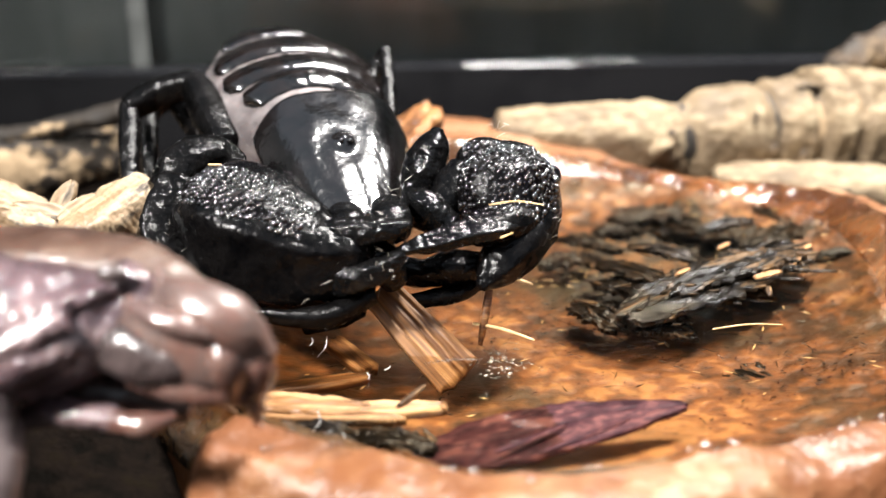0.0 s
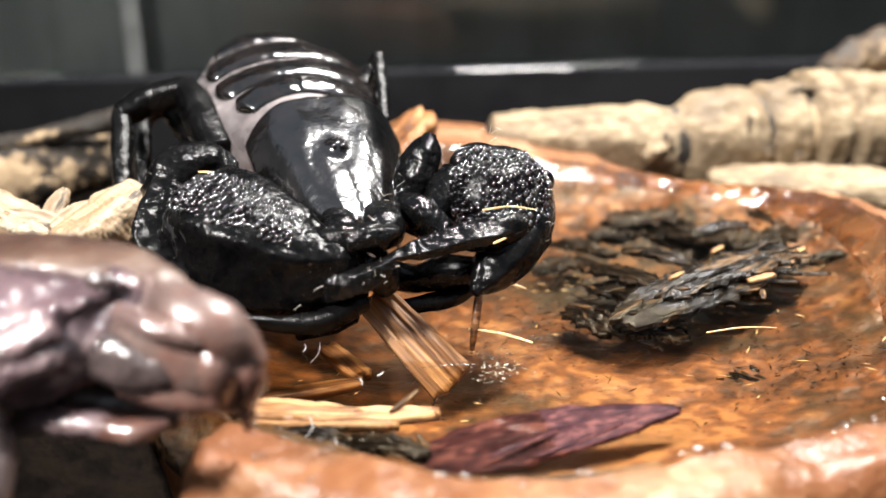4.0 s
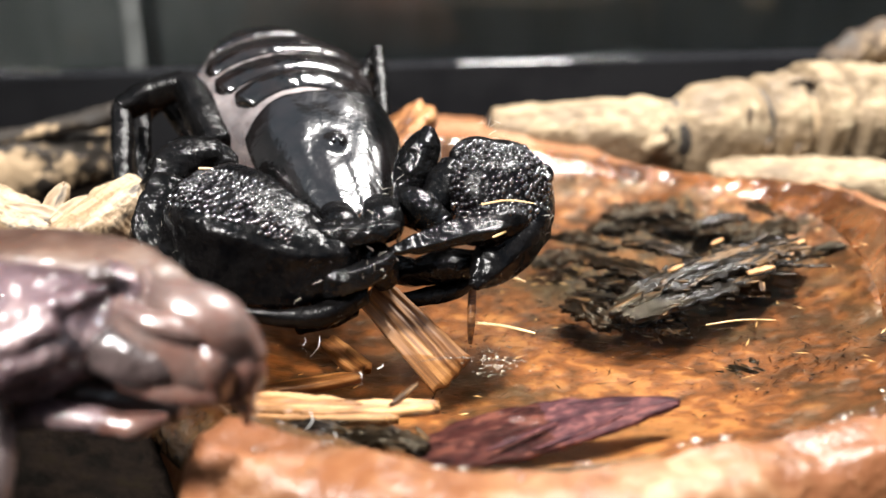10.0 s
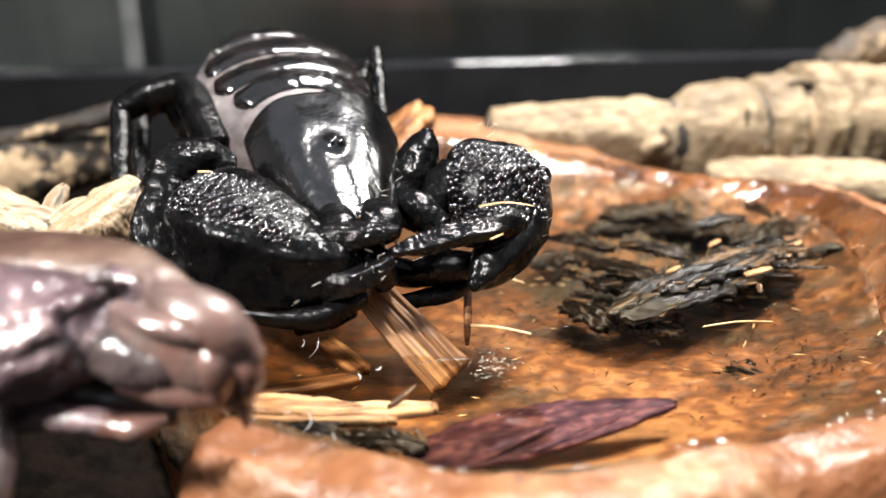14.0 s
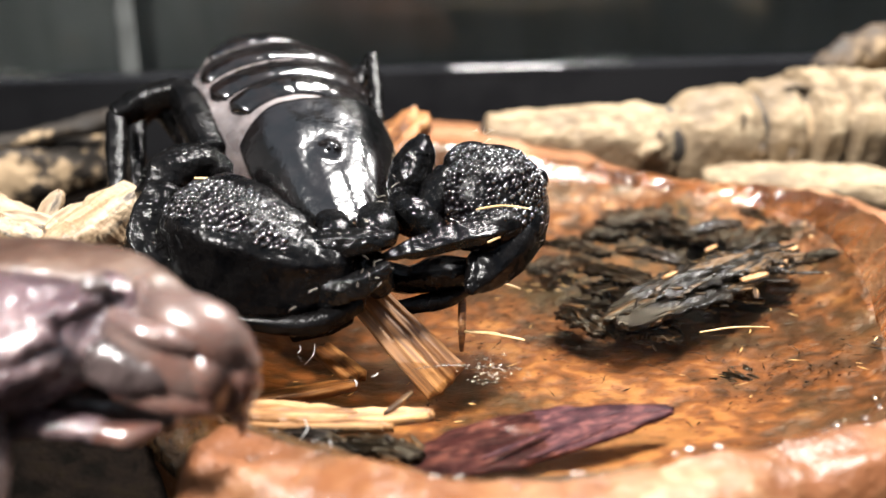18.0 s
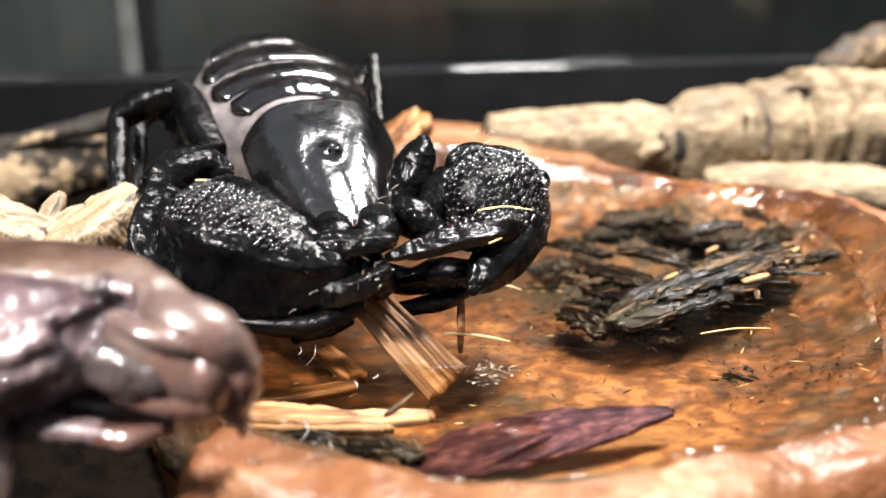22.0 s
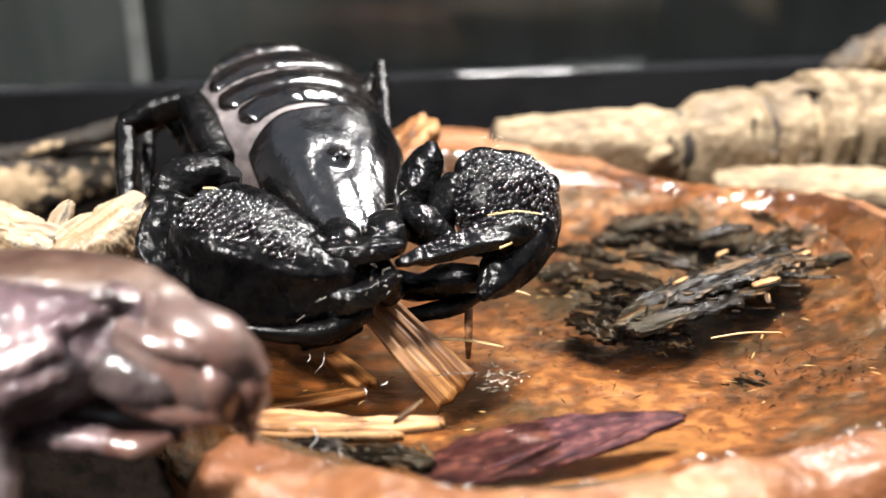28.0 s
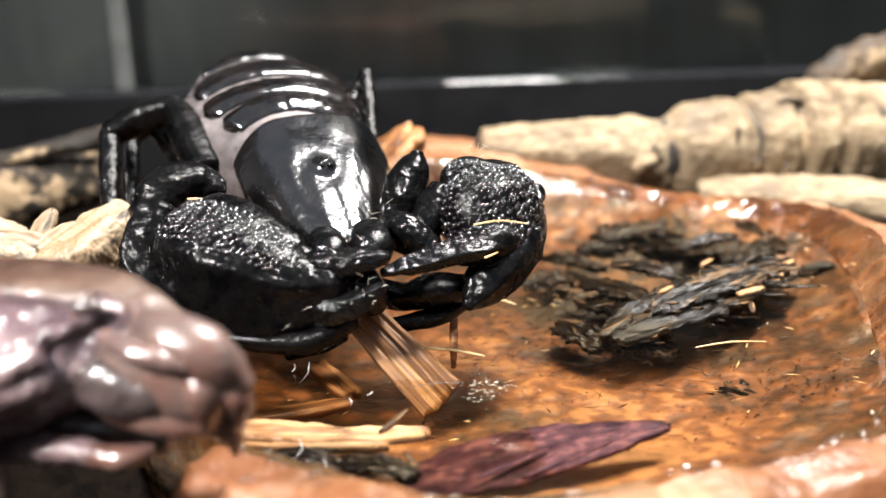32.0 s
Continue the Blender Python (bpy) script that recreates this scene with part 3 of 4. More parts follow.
def granules(centre_fn, count, seed, size, lean=0.0):
    """Small raised beads strewn over a claw: centre_fn(a, b) gives a place and an outward way; lean draws them out."""
    rnd = random.Random(seed)
    bm = bmesh.new()
    kept = []
    tries = 0
    while len(kept) < count and tries < count * 12:
        tries += 1
        p, n = centre_fn(rnd.random(), rnd.random())
        r = size * rnd.choice((0.45, 0.6, 0.75, 0.9, 1.0, 1.15, 1.3)) * rnd.uniform(0.9, 1.1)
        if any((p - q).length < (r + w) * 1.08 for q, w in kept):
            continue
        kept.append((p, r))
        q = n.to_track_quat("Z", "Y").to_matrix()
        long = 1 + lean * rnd.uniform(0.5, 1.2)
        yaw = rnd.gauss(0.9, 0.3)
        tip = bm.verts.new((p + n * r * 0.8) * MM)
        rings = []
        for out, high in ((1.0, -0.3), (0.85, 0.4), (0.5, 0.7)):
            ring = []
            for k in range(8):
                x, y = math.cos(math.pi * k / 4) * long, math.sin(math.pi * k / 4)
                ring.append(bm.verts.new((p + q @ Vector((x * math.cos(yaw) - y * math.sin(yaw), x * math.sin(yaw) + y * math.cos(yaw), 0)) * r * out + n * r * high) * MM))
            rings.append(ring)
        for a, b in zip(rings, rings[1:]):
            for k in range(8):
                bm.faces.new((a[k], a[(k + 1) % 8], b[(k + 1) % 8], b[k]))
        for k in range(8):
            bm.faces.new((rings[-1][k], rings[-1][(k + 1) % 8], tip))
    return smooth(bm)


def tube_place(points, radii, t, ang, up=(0, 0, 1), square=2.0, keels=()):
    """A place on a tube's skin and its outward way; ang in degrees from its side."""
    rad = [(r, r) if isinstance(r, (int, float)) else r for r in radii]
    c = Vector(spline(points, t))
    d = Vector(spline(points, min(t + 0.02, 1)) - spline(points, max(t - 0.02, 0))).normalized()
    side = d.cross(Vector(up)).normalized()
    top = side.cross(d)
    r = spline(rad, t)
    ca, sa = math.cos(radians(ang)), math.sin(radians(ang))
    e = 2.0 / square
    off = side * (math.copysign(abs(ca) ** e, ca) * r[0]) + top * (math.copysign(abs(sa) ** e, sa) * r[1])
    nrm = side * (ca / r[0]) + top * (sa / r[1])
    return c + off, nrm.normalized()


def build_scorpion():
    part("carapace", shell(carapace_point, 60, 70, -TOP * 0.8), M_carapace, scorpion, "polished black head shield with raised central eyes")
    part("underbody", tube([tuple(Vector(BASE) + FWD * k - TOP * 7.5) for k in (0, 10, 20)], [(8.5, 4.5), (8, 4.5), (5, 3.5)], steps=10, seg=20), M_shell, scorpion)
    part("abdomen", tube(AB_AXIS, AB_RAD, steps=40, seg=48, rough=0.18, rscale=0.5), M_membrane, scorpion, "stretched grey-mauve skin between the plates")
    for s0, s1 in ((0.19, 0.318), (0.35, 0.555), (0.60, 0.81), (0.865, 0.99)):
        lo, hi = -48, 72

        def fn(u, v, s0=s0, s1=s1, lo=lo, hi=hi):
            s = 2 * v - 1
            edge = math.sqrt(max(1 - (max(abs(s) - 0.9, 0) / 0.1) ** 2, 0.04))
            mid, half = (s0 + s1) / 2, (s1 - s0) / 2 * edge
            lift = 1.1 - 0.9 * abs(2 * u - 1) ** 3.5 - 0.6 * (max(abs(s) - 0.9, 0) / 0.1) ** 2 + 0.22 * (1 - s ** 4) * noise.noise(Vector((u * 5, v * 26, s0 * 30)))
            return abdomen_point(mid + (2 * u - 1) * half, lo + (hi - lo) * v, lift)

        part("tergite", shell(fn, 16, 60, (0, 0, -0.8)), M_tergite, scorpion, "glossy black back plate")
    # eyes on the ridge
    for k in (-1, 1):
        p = carapace_point(0.46, 0.47 + 0.03 * k)
        part("eye", ellipsoid(p + TOP * 0.1, (0.45, 0.45, 0.45), 12), M_carapace, scorpion)
    # jaws
    for pts, rad in (([(-7.4, 131.4, 17.5), (-6.9, 127.2, 17.2), (-7.0, 125.0, 16.8)], [(2.6, 2.4), (2.9, 2.8), (1.8, 1.8)]), ([(-13.6, 132.1, 16.6), (-12.7, 128.1, 16.8), (-12.1, 126.0, 16.8)], [(2.4, 2.0), (2.6, 2.2), (1.6, 1.4)])):
        part("chelicera", tube(pts, rad, (0, -0.4, 1), 20, 22, 2.3, rough=0.15, rscale=0.8), M_shell, scorpion)

    def finger(nm, pts, rad, parent, teeth):
        f = part(nm, tube(pts, rad, (0, -0.3, 1), 48, 40, 2.6, rough=0.2, rscale=0.7, fine=0.08, keels=((72, 14, 0.35), (-15, 16, 0.3), (150, 14, 0.3))), M_shell if teeth or nm == "movable_finger" and parent.name == "claw" else M_granular, parent)
        if teeth:
            part("beaded_keel", granules(lambda a, b: tube_place(pts, rad, 0.05 + 0.8 * a, teeth + 70 * (b - 0.5) * (1 - 0.6 * a), (0, -0.3, 1), 2.6), 150, len(nm), 0.24), M_bead, parent)["kind"] = "stuff"
        return f

    def arm(pts, rad, seed):
        return tube(pts, rad, (0, -0.2, 1), 24, 22, 2.5, rough=0.2, rscale=0.8, seed=seed)

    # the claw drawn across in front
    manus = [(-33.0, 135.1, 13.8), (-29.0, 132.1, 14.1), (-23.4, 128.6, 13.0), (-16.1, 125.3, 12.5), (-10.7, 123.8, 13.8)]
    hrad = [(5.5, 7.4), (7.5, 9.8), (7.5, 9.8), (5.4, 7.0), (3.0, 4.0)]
    up = (0, -0.25, 1)
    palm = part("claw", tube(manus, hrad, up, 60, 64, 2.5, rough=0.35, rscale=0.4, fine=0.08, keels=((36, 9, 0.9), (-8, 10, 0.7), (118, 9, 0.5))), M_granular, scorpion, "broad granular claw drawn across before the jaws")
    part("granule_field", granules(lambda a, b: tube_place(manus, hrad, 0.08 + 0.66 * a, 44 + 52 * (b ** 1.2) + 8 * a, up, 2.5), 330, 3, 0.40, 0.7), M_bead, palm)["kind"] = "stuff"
    finger("fixed_finger", [(-23.2, 129.0, 16.7), (-16.8, 125.8, 16.2), (-11.4, 124.1, 17.2), (-7.6, 123.4, 18.0), (-4.4, 123.6, 18.5)], [(2.0, 1.2), (2.4, 2.0), (2.0, 1.7), (1.5, 1.2), (0.7, 0.5)], palm, 70)
    finger("movable_finger", [(-23.2, 131.5, 10.1), (-15.3, 124.2, 11.0), (-10.5, 121.1, 12.3), (-7.4, 120.7, 13.8), (-5.1, 121.3, 15.3)], [(2.4, 2.4), (2.8, 2.6), (2.0, 1.8), (1.4, 1.2), (0.6, 0.5)], palm, 0)
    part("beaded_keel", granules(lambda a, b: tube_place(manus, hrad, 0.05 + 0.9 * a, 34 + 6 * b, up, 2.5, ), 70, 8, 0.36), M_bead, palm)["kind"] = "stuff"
    bend = [(-30.8, 146.0, 19.3), (-34.2, 145.0, 20.9), (-37.6, 143.0, 20.3), (-39.2, 140.0, 17.4)]
    brad = [(2.4, 2.2), (3.2, 3.0), (3.6, 3.4), (3.2, 3.4)]
    patella = part("patella", tube(bend, brad, (0, -0.2, 1), 40, 40, 2.3, rough=0.3, rscale=0.5, fine=0.1, keels=((80, 14, 0.5), (20, 12, 0.4))), M_leg, scorpion)
    part("granule_field", granules(lambda a, b: tube_place(bend, brad, 0.02 + 0.7 * a, 40 + 80 * b, (0, -0.2, 1), 2.3), 40, 31, 0.26), M_bead, patella)["kind"] = "stuff"
    fold = [(-37.2, 137.0, 19.2), (-38.6, 134.0, 15.7), (-38.7, 131.5, 12.4), (-35.2, 128.0, 8.8)]
    frad = [(3.0, 3.0), (3.1, 3.4), (3.0, 3.6), (2.6, 3.0)]
    femur = part("femur", tube(fold, frad, (0, -0.5, 1), 40, 40, 2.6, rough=0.3, rscale=0.5, fine=0.1, keels=((60, 12, 0.5), (0, 12, 0.5), (-60, 12, 0.4))), M_leg, scorpion)
    part("granule_field", granules(lambda a, b: tube_place(fold, frad, 0.15 + 0.6 * a, -30 + 60 * b, (0, -0.5, 1), 2.6), 26, 32, 0.26), M_bead, femur)["kind"] = "stuff"

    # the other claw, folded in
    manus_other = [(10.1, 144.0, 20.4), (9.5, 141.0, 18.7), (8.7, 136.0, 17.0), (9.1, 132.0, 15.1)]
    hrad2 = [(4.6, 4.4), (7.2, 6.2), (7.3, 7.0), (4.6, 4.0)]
    up2 = (0, -0.2, 1)
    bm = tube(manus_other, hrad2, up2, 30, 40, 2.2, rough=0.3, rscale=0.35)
    tube([(3.0, 141.0, 20.5), (5.5, 142.0, 21.0), (8.8, 142.0, 20.1)], [(2.0, 3.2), (3.0, 4.2), (3.0, 4.0)], up2, 16, 24, bm=bm)
    tube([(14.1, 141.0, 17.8), (13.0, 137.0, 14.9), (10.3, 132.0, 13.0), (7.4, 128.0, 10.9)], [(3.0, 3.0), (4.0, 4.2), (3.6, 3.4), (2.2, 2.2)], up2, 20, 24, bm=bm)
    tube([(13.1, 134.0, 16.0), (9.0, 130.0, 16.0), (4.3, 128.0, 15.7)], [(2.6, 2.8), (2.6, 2.6), (2.2, 2.0)], up2, 16, 24, bm=bm)
    tube([(11.9, 139.0, 15.9), (12.1, 136.0, 13.6), (9.5, 132.0, 11.7)], [(4.4, 4.4), (4.4, 4.4), (3.4, 3.2)], up2, 16, 24, bm=bm)
    palm2 = fused("claw", bm, M_granular, scorpion, "broad granular claw folded in beside the head", 0.4, 5)
    dome = [(10.2, 146.0, 22.2), (9.5, 141.0, 20.4), (8.7, 136.0, 18.3), (9.1, 132.0, 16.4)]
    bpy.context.view_layer.update()
    skin = palm2.evaluated_get(bpy.context.evaluated_depsgraph_get())
    home2 = PLACED[palm2.name].inverted()

    def on_palm(a, b):
        """A place on the palm's upper skin, found from above its axis."""
        o = Vector(spline(dome, 0.02 + 0.9 * a)) + Vector(((b - 0.5) * 14.0, -14.0, 14.0))
        hit, p, n, _ = skin.ray_cast(home2 @ (o * MM), Vector((0, 0.62, -0.78)))
        return (PLACED[palm2.name] @ p / MM, n) if hit else (Vector((0, 140, -20 - 40 * a)), Vector((0, 0, 1)))

    field = granules(on_palm, 420, 4, 0.34, 0.5)
    bmesh.ops.delete(field, geom=[v for v in field.verts if v.co.z < 0], context="VERTS")
    part("granule_field", field, M_bead, palm2)["kind"] = "stuff"
    finger("fixed_finger", [(12.9, 136.0, 14.9), (8.1, 128.5, 16.3), (2.8, 127.0, 15.9), (-1.8, 125.5, 15.1), (-6.0, 124.0, 14.5)], [(1.6, 1.3), (1.8, 1.3), (1.9, 1.3), (1.5, 1.0), (0.5, 0.4)], palm2, 62)
    finger("movable_finger", [(12.3, 135.0, 14.6), (9.7, 131.0, 12.3), (6.9, 127.5, 10.1), (5.2, 125.5, 8.8)], [(4.2, 4.2), (3.9, 3.6), (2.5, 2.2), (0.7, 0.6)], palm2, 0)
    part("thumb_joint", ellipsoid((15.7, 141.0, 19.4), (1.5, 1.6, 1.7), 14), M_shell, palm2)
    cap = [(-3.2, 141.0, 16.7), (-2.3, 142.0, 20.2), (-1.2, 143.0, 23.5), (-0.7, 144.0, 25.4)]
    crad = [(3.0, 2.6), (3.0, 2.6), (2.2, 2.0), (0.9, 0.8)]
    part("patella", tube(cap, crad, (0, -1, 0.3), 30, 32, 2.4, rough=0.25, rscale=0.5, fine=0.1, keels=((180, 14, 0.6), (90, 14, 0.5))), M_shell, scorpion)
    part("patella", tube([(2.6, 140.0, 20.8), (1.3, 138.0, 18.9), (0.1, 135.0, 16.6)], [(1.8, 2.2), (2.6, 2.6), (2.2, 2.2)], (0, -0.2, 1), 24, 28, 2.3, rough=0.25, rscale=0.5), M_granular, scorpion)
    part("femur", arm([(-4.9, 135.7, 18.0), (-2.5, 133.3, 17.0), (1.2, 131.5, 15.2)], [(1.4, 1.8), (2.4, 3.0), (1.8, 1.8)], 6), M_shell, scorpion)

    def leg(segments):
        for nm, pts, rad, material in segments:
            part(nm, tube(pts, rad, (0.2, -0.2, 1), steps=30, seg=24, square=2.7, rough=0.12, rscale=0.7, fine=0.05), material, scorpion)

    leg([("leg_femur", [(-35.0, 157.7, 19.2), (-38.8, 164.5, 23.3), (-42.1, 169.1, 27.0)], [(2.6, 2.8), (2.8, 3.0), (2.2, 2.2)], M_leg),
         ("leg_patella", [(-42.6, 169.0, 26.7), (-48.5, 169.2, 24.7), (-52.2, 166.5, 23.2)], [(2.3, 2.3), (2.4, 2.6), (1.9, 2.0)], M_leg),
         ("leg_tibia", [(-52.4, 166.5, 23.2), (-51.2, 160.3, 18.0), (-49.6, 152.9, 12.2)], [(1.6, 1.6), (1.7, 1.7), (1.2, 1.2)], M_leg),
         ("leg_tarsus", [(-49.6, 152.8, 12.1), (-50.0, 148.3, 11.2), (-50.8, 146.1, 10.7)], [(1.1, 1.0), (0.9, 0.9), (0.4, 0.4)], M_redfoot)])
    leg([("leg_femur", [(-38.7, 168.3, 14.9), (-43.7, 173.4, 20.0), (-47.7, 176.8, 23.2)], [(2.4, 2.6), (2.4, 2.6), (2.0, 2.0)], M_leg),
         ("leg_patella", [(-47.7, 176.7, 22.9), (-50.2, 176.2, 21.8), (-51.5, 174.5, 20.2)], [(2.0, 2.2), (2.0, 2.2), (1.8, 1.8)], M_leg),
         ("leg_tibia", [(-51.6, 174.5, 20.2), (-50.7, 169.6, 15.5), (-49.7, 164.6, 10.8)], [(1.6, 1.6), (1.5, 1.5), (1.1, 1.1)], M_leg)])
    leg([("leg_femur", [(-13.8, 169.3, 22.5), (-12.1, 177.1, 26.7), (-10.3, 178.5, 30.1)], [(1.2, 1.2), (1.1, 1.1), (1.0, 1.0)], M_leg),
         ("leg_tibia", [(-10.2, 178.6, 30.3), (-9.1, 171.0, 24.1), (-8.4, 162.1, 17.2)], [(1.1, 1.2), (1.0, 1.0), (0.8, 0.8)], M_leg)])
    leg([("leg_femur", [(-10.3, 131.2, 6.9), (-17.6, 128.8, 5.9), (-25.7, 127.3, 4.8)], [(1.5, 1.6), (1.6, 1.8), (1.4, 1.4)], M_leg),
         ("leg_tibia", [(-24.8, 125.5, 5.4), (-18.6, 124.3, 5.0), (-14.2, 125.3, 4.9), (-11.3, 128.4, 4.9)], [(1.6, 1.6), (1.6, 1.6), (1.4, 1.4), (1.1, 1.1)], M_leg),
         ("leg_tarsus", [(-11.6, 128.2, 4.4), (-14.3, 125.9, 3.8), (-18.9, 125.4, 2.6)], [(1.3, 1.3), (1.2, 1.2), (0.8, 0.8)], M_leg)])
    # Front legs thickened and added to, also filling in the shade under the claws.
    leg([("leg_femur", [(-7.7, 135.0, 7.7), (-3.2, 133.0, 7.5), (1.2, 132.0, 8.9), (6.1, 132.0, 9.2)], [(2.2, 2.0), (2.0, 1.8), (2.6, 2.2), (1.8, 1.6)], M_shell),
         ("leg_tibia", [(5.3, 132.1, 6.5), (1.3, 130.7, 5.4), (-5.5, 129.3, 4.7)], [(0.9, 0.9), (1.5, 1.2), (0.8, 0.8)], M_leg)])
    leg([("leg_tibia", [(-25.3, 116.5, 9.4), (-19.9, 118.0, 7.8), (-14.6, 119.5, 7.5), (-9.7, 123.0, 8.6)], [(0.6, 0.6), (1.0, 1.0), (1.5, 1.4), (1.3, 1.3)], M_leg)])
    leg([("leg_femur", [(-25.3, 139.2, 8.8), (-27.9, 133.9, 5.8), (-28.6, 129.9, 3.6)], [(3.0, 3.0), (2.8, 2.8), (1.8, 1.8)], M_leg)])
    part("mouthpart", tube([(-10.3, 128.6, 13.1), (-7.9, 126.9, 11.3), (-6.5, 126.9, 8.8)], [(3.2, 3.0), (2.8, 2.8), (1.8, 1.8)], steps=14, seg=18), M_shell, scorpion)
    # short pale bristles along the limbs
    rnd = random.Random(21)
    bm = bmesh.new()
    for c, spread, count in (((-35.7, 128.6, 13.1), 3.0, 10), ((-6.8, 119.9, 14.3), 2.2, 9), ((13.7, 131.3, 14.6), 2.4, 10), ((8.4, 137.9, 26.0), 2.2, 8), ((-6.3, 137.2, 19.1), 1.8, 6), ((-39.5, 140.8, 20.5), 2.0, 5), ((-13.4, 119.9, 11.9), 4.5, 10), ((-9.6, 125.5, 18.0), 2.5, 5)):
        for _ in range(count):
            p = Vector(c) + Vector([rnd.gauss(0, spread) for _ in range(3)]) * 0.6
            d = Vector((rnd.gauss(0, 0.7), rnd.gauss(-0.4, 0.4), rnd.gauss(0.1, 0.7))).normalized() * rnd.uniform(0.6, 1.5)
            tube([tuple(p), tuple(p + d * 0.5 + Vector((0, 0, 0.1))), tuple(p + d)], [0.04, 0.03, 0.015], steps=3, seg=5, bm=bm)
    part("bristle_hair", bm, M_bristle, scorpion, "short pale bristles")["kind"] = "stuff"

    return palm, palm2


right_claw, left_claw = build_scorpion()


# ---- the pup lying on the rim ----
def build_pup():
    pup = thing("rodent_pup", (-35.0, 92.5, 5.7), "wet purplish-brown hairless rodent pup lying on the dish rim", "rodent pup")
    def grown(rows, rough=0.0, rscale=0.3):
        bm = bmesh.new()
        for k, (pts, rad) in enumerate(rows):
            tube(pts, rad, (0.2, 0.1, 1), 24, 28, rough=rough, rscale=rscale, seed=k * 1.7, blunt=0.9, bm=bm)
        return bm

    body = grown([([(-60.0, 92.0, 16.1), (-50.4, 92.0, 17.9), (-42.2, 92.0, 18.8), (-35.9, 92.5, 19.8), (-32.0, 93.0, 20.5)], [(8.5, 9.0), (8.5, 9.0), (7.8, 7.6), (5.8, 5.8), (4.6, 4.6)]),
                  ([(-46.2, 86.6, 15.5), (-41.2, 86.2, 17.8), (-37.4, 86.8, 19.2), (-34.5, 88.6, 20.8)], [(2.8, 2.6), (2.4, 1.9), (1.9, 1.5), (1.0, 1.0)]),
                  ([(-47.5, 87.0, 12.4), (-42.9, 86.4, 14.9), (-39.7, 87.0, 15.5)], [(2.4, 2.0), (2.2, 1.6), (1.2, 1.0)]),
                  ([(-44.2, 86.4, 19.6), (-39.7, 86.4, 20.8), (-36.2, 87.0, 22.2)], [(1.9, 1.7), (1.9, 1.6), (1.3, 1.1)]),
                  ([(-40.0, 88.0, 22.9), (-36.3, 88.6, 23.5), (-32.2, 90.0, 24.6)], [(1.4, 1.2), (1.6, 1.3), (1.0, 0.9)]),
                  ([(-31.6, 93.0, 25.7), (-30.0, 91.0, 25.1), (-29.2, 90.3, 23.3), (-31.3, 90.2, 21.8)], [(1.0, 1.0), (1.4, 1.4), (1.4, 1.4), (0.8, 0.8)]),
                  ([(-40.4, 88.5, 14.6), (-37.2, 88.2, 16.4), (-35.5, 88.8, 18.2)], [(1.8, 1.6), (1.5, 1.5), (0.9, 0.9)])], 0.5, 0.55)
    fused("body", body, M_pup, pup, "wrinkled purple skin", 0.32, 4)
    part("back_skin", tube([(-58.1, 105.0, 22.0), (-46.9, 103.0, 23.4), (-38.6, 100.5, 24.2), (-31.0, 97.0, 24.1), (-25.0, 93.5, 22.7)], [(5, 2.0), (5, 2.0), (4.4, 1.8), (3.4, 1.7), (2.0, 1.2)], steps=50, seg=40, rough=0.35, rscale=0.3, fine=0.1), M_pupback, pup, "smooth brown skin along the back")
    # A dark solid, not a recess: the hollow's shade is in its colour.
    part("ear_hollow_shade", ellipsoid((-31.6, 88.9, 26.5), (1.6, 0.8, 0.9), 20), M_pupdark, pup, "dark solid standing in for the shaded hollow behind the head")
    skull = grown([([(-31.9, 93.0, 18.9), (-27.7, 91.5, 19.3), (-23.2, 90.0, 18.6), (-20.1, 89.0, 17.0), (-18.8, 88.8, 15.4)], [(4.4, 4.6), (5.0, 5.4), (5.0, 5.2), (4.2, 4.2), (2.4, 2.6)]),
                   ([(-27.0, 90.5, 23.7), (-23.5, 88.6, 23.4), (-20.2, 87.4, 22.0), (-18.0, 87.4, 18.8)], [(1.6, 1.8), (2.9, 2.6), (3.1, 2.8), (2.0, 2.2)]),
                   ([(-28.0, 92.0, 25.5), (-26.6, 89.6, 24.5), (-25.3, 88.0, 23.5)], [(0.7, 0.7), (0.9, 0.9), (0.7, 0.7)])], 0.2, 0.35)
    head = fused("head", skull, M_puphead, pup, "smooth wet brownish head with a folded brow", 0.3, 5)
    part("eyelid", tube([(-30.1, 88.8, 23.4), (-27.7, 87.2, 23.1), (-24.9, 86.1, 22.7), (-21.9, 85.6, 22.3), (-20.2, 86.0, 21.6)], [(0.9, 0.9), (1.4, 1.1), (1.5, 1.2), (1.2, 1.0), (0.6, 0.6)], steps=50, seg=28, rough=0.2, rscale=0.7, fine=0.05), M_pupbrow, head, "shiny wet eyelid fold")
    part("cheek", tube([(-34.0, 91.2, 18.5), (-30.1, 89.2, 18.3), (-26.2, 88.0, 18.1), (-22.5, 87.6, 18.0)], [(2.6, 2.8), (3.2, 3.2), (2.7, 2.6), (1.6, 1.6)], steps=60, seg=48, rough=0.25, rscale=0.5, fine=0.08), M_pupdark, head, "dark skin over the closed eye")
    muzzle = grown([([(-21.6, 87.4, 20.7), (-20.5, 86.2, 18.8), (-21.0, 86.8, 15.4)], [(1.6, 1.6), (2.2, 2.0), (1.5, 1.5)]),
                    ([(-18.4, 87.4, 20.3), (-17.9, 87.0, 17.5), (-18.6, 87.6, 14.0)], [(1.5, 1.5), (1.9, 1.8), (1.2, 1.2)]),
                    ([(-30.7, 90.0, 15.1), (-26.3, 88.4, 15.2), (-22.7, 87.4, 15.0), (-19.5, 87.4, 14.3)], [(1.6, 1.8), (2.2, 2.2), (2.0, 1.9), (1.2, 1.2)])], 0.25, 0.5)
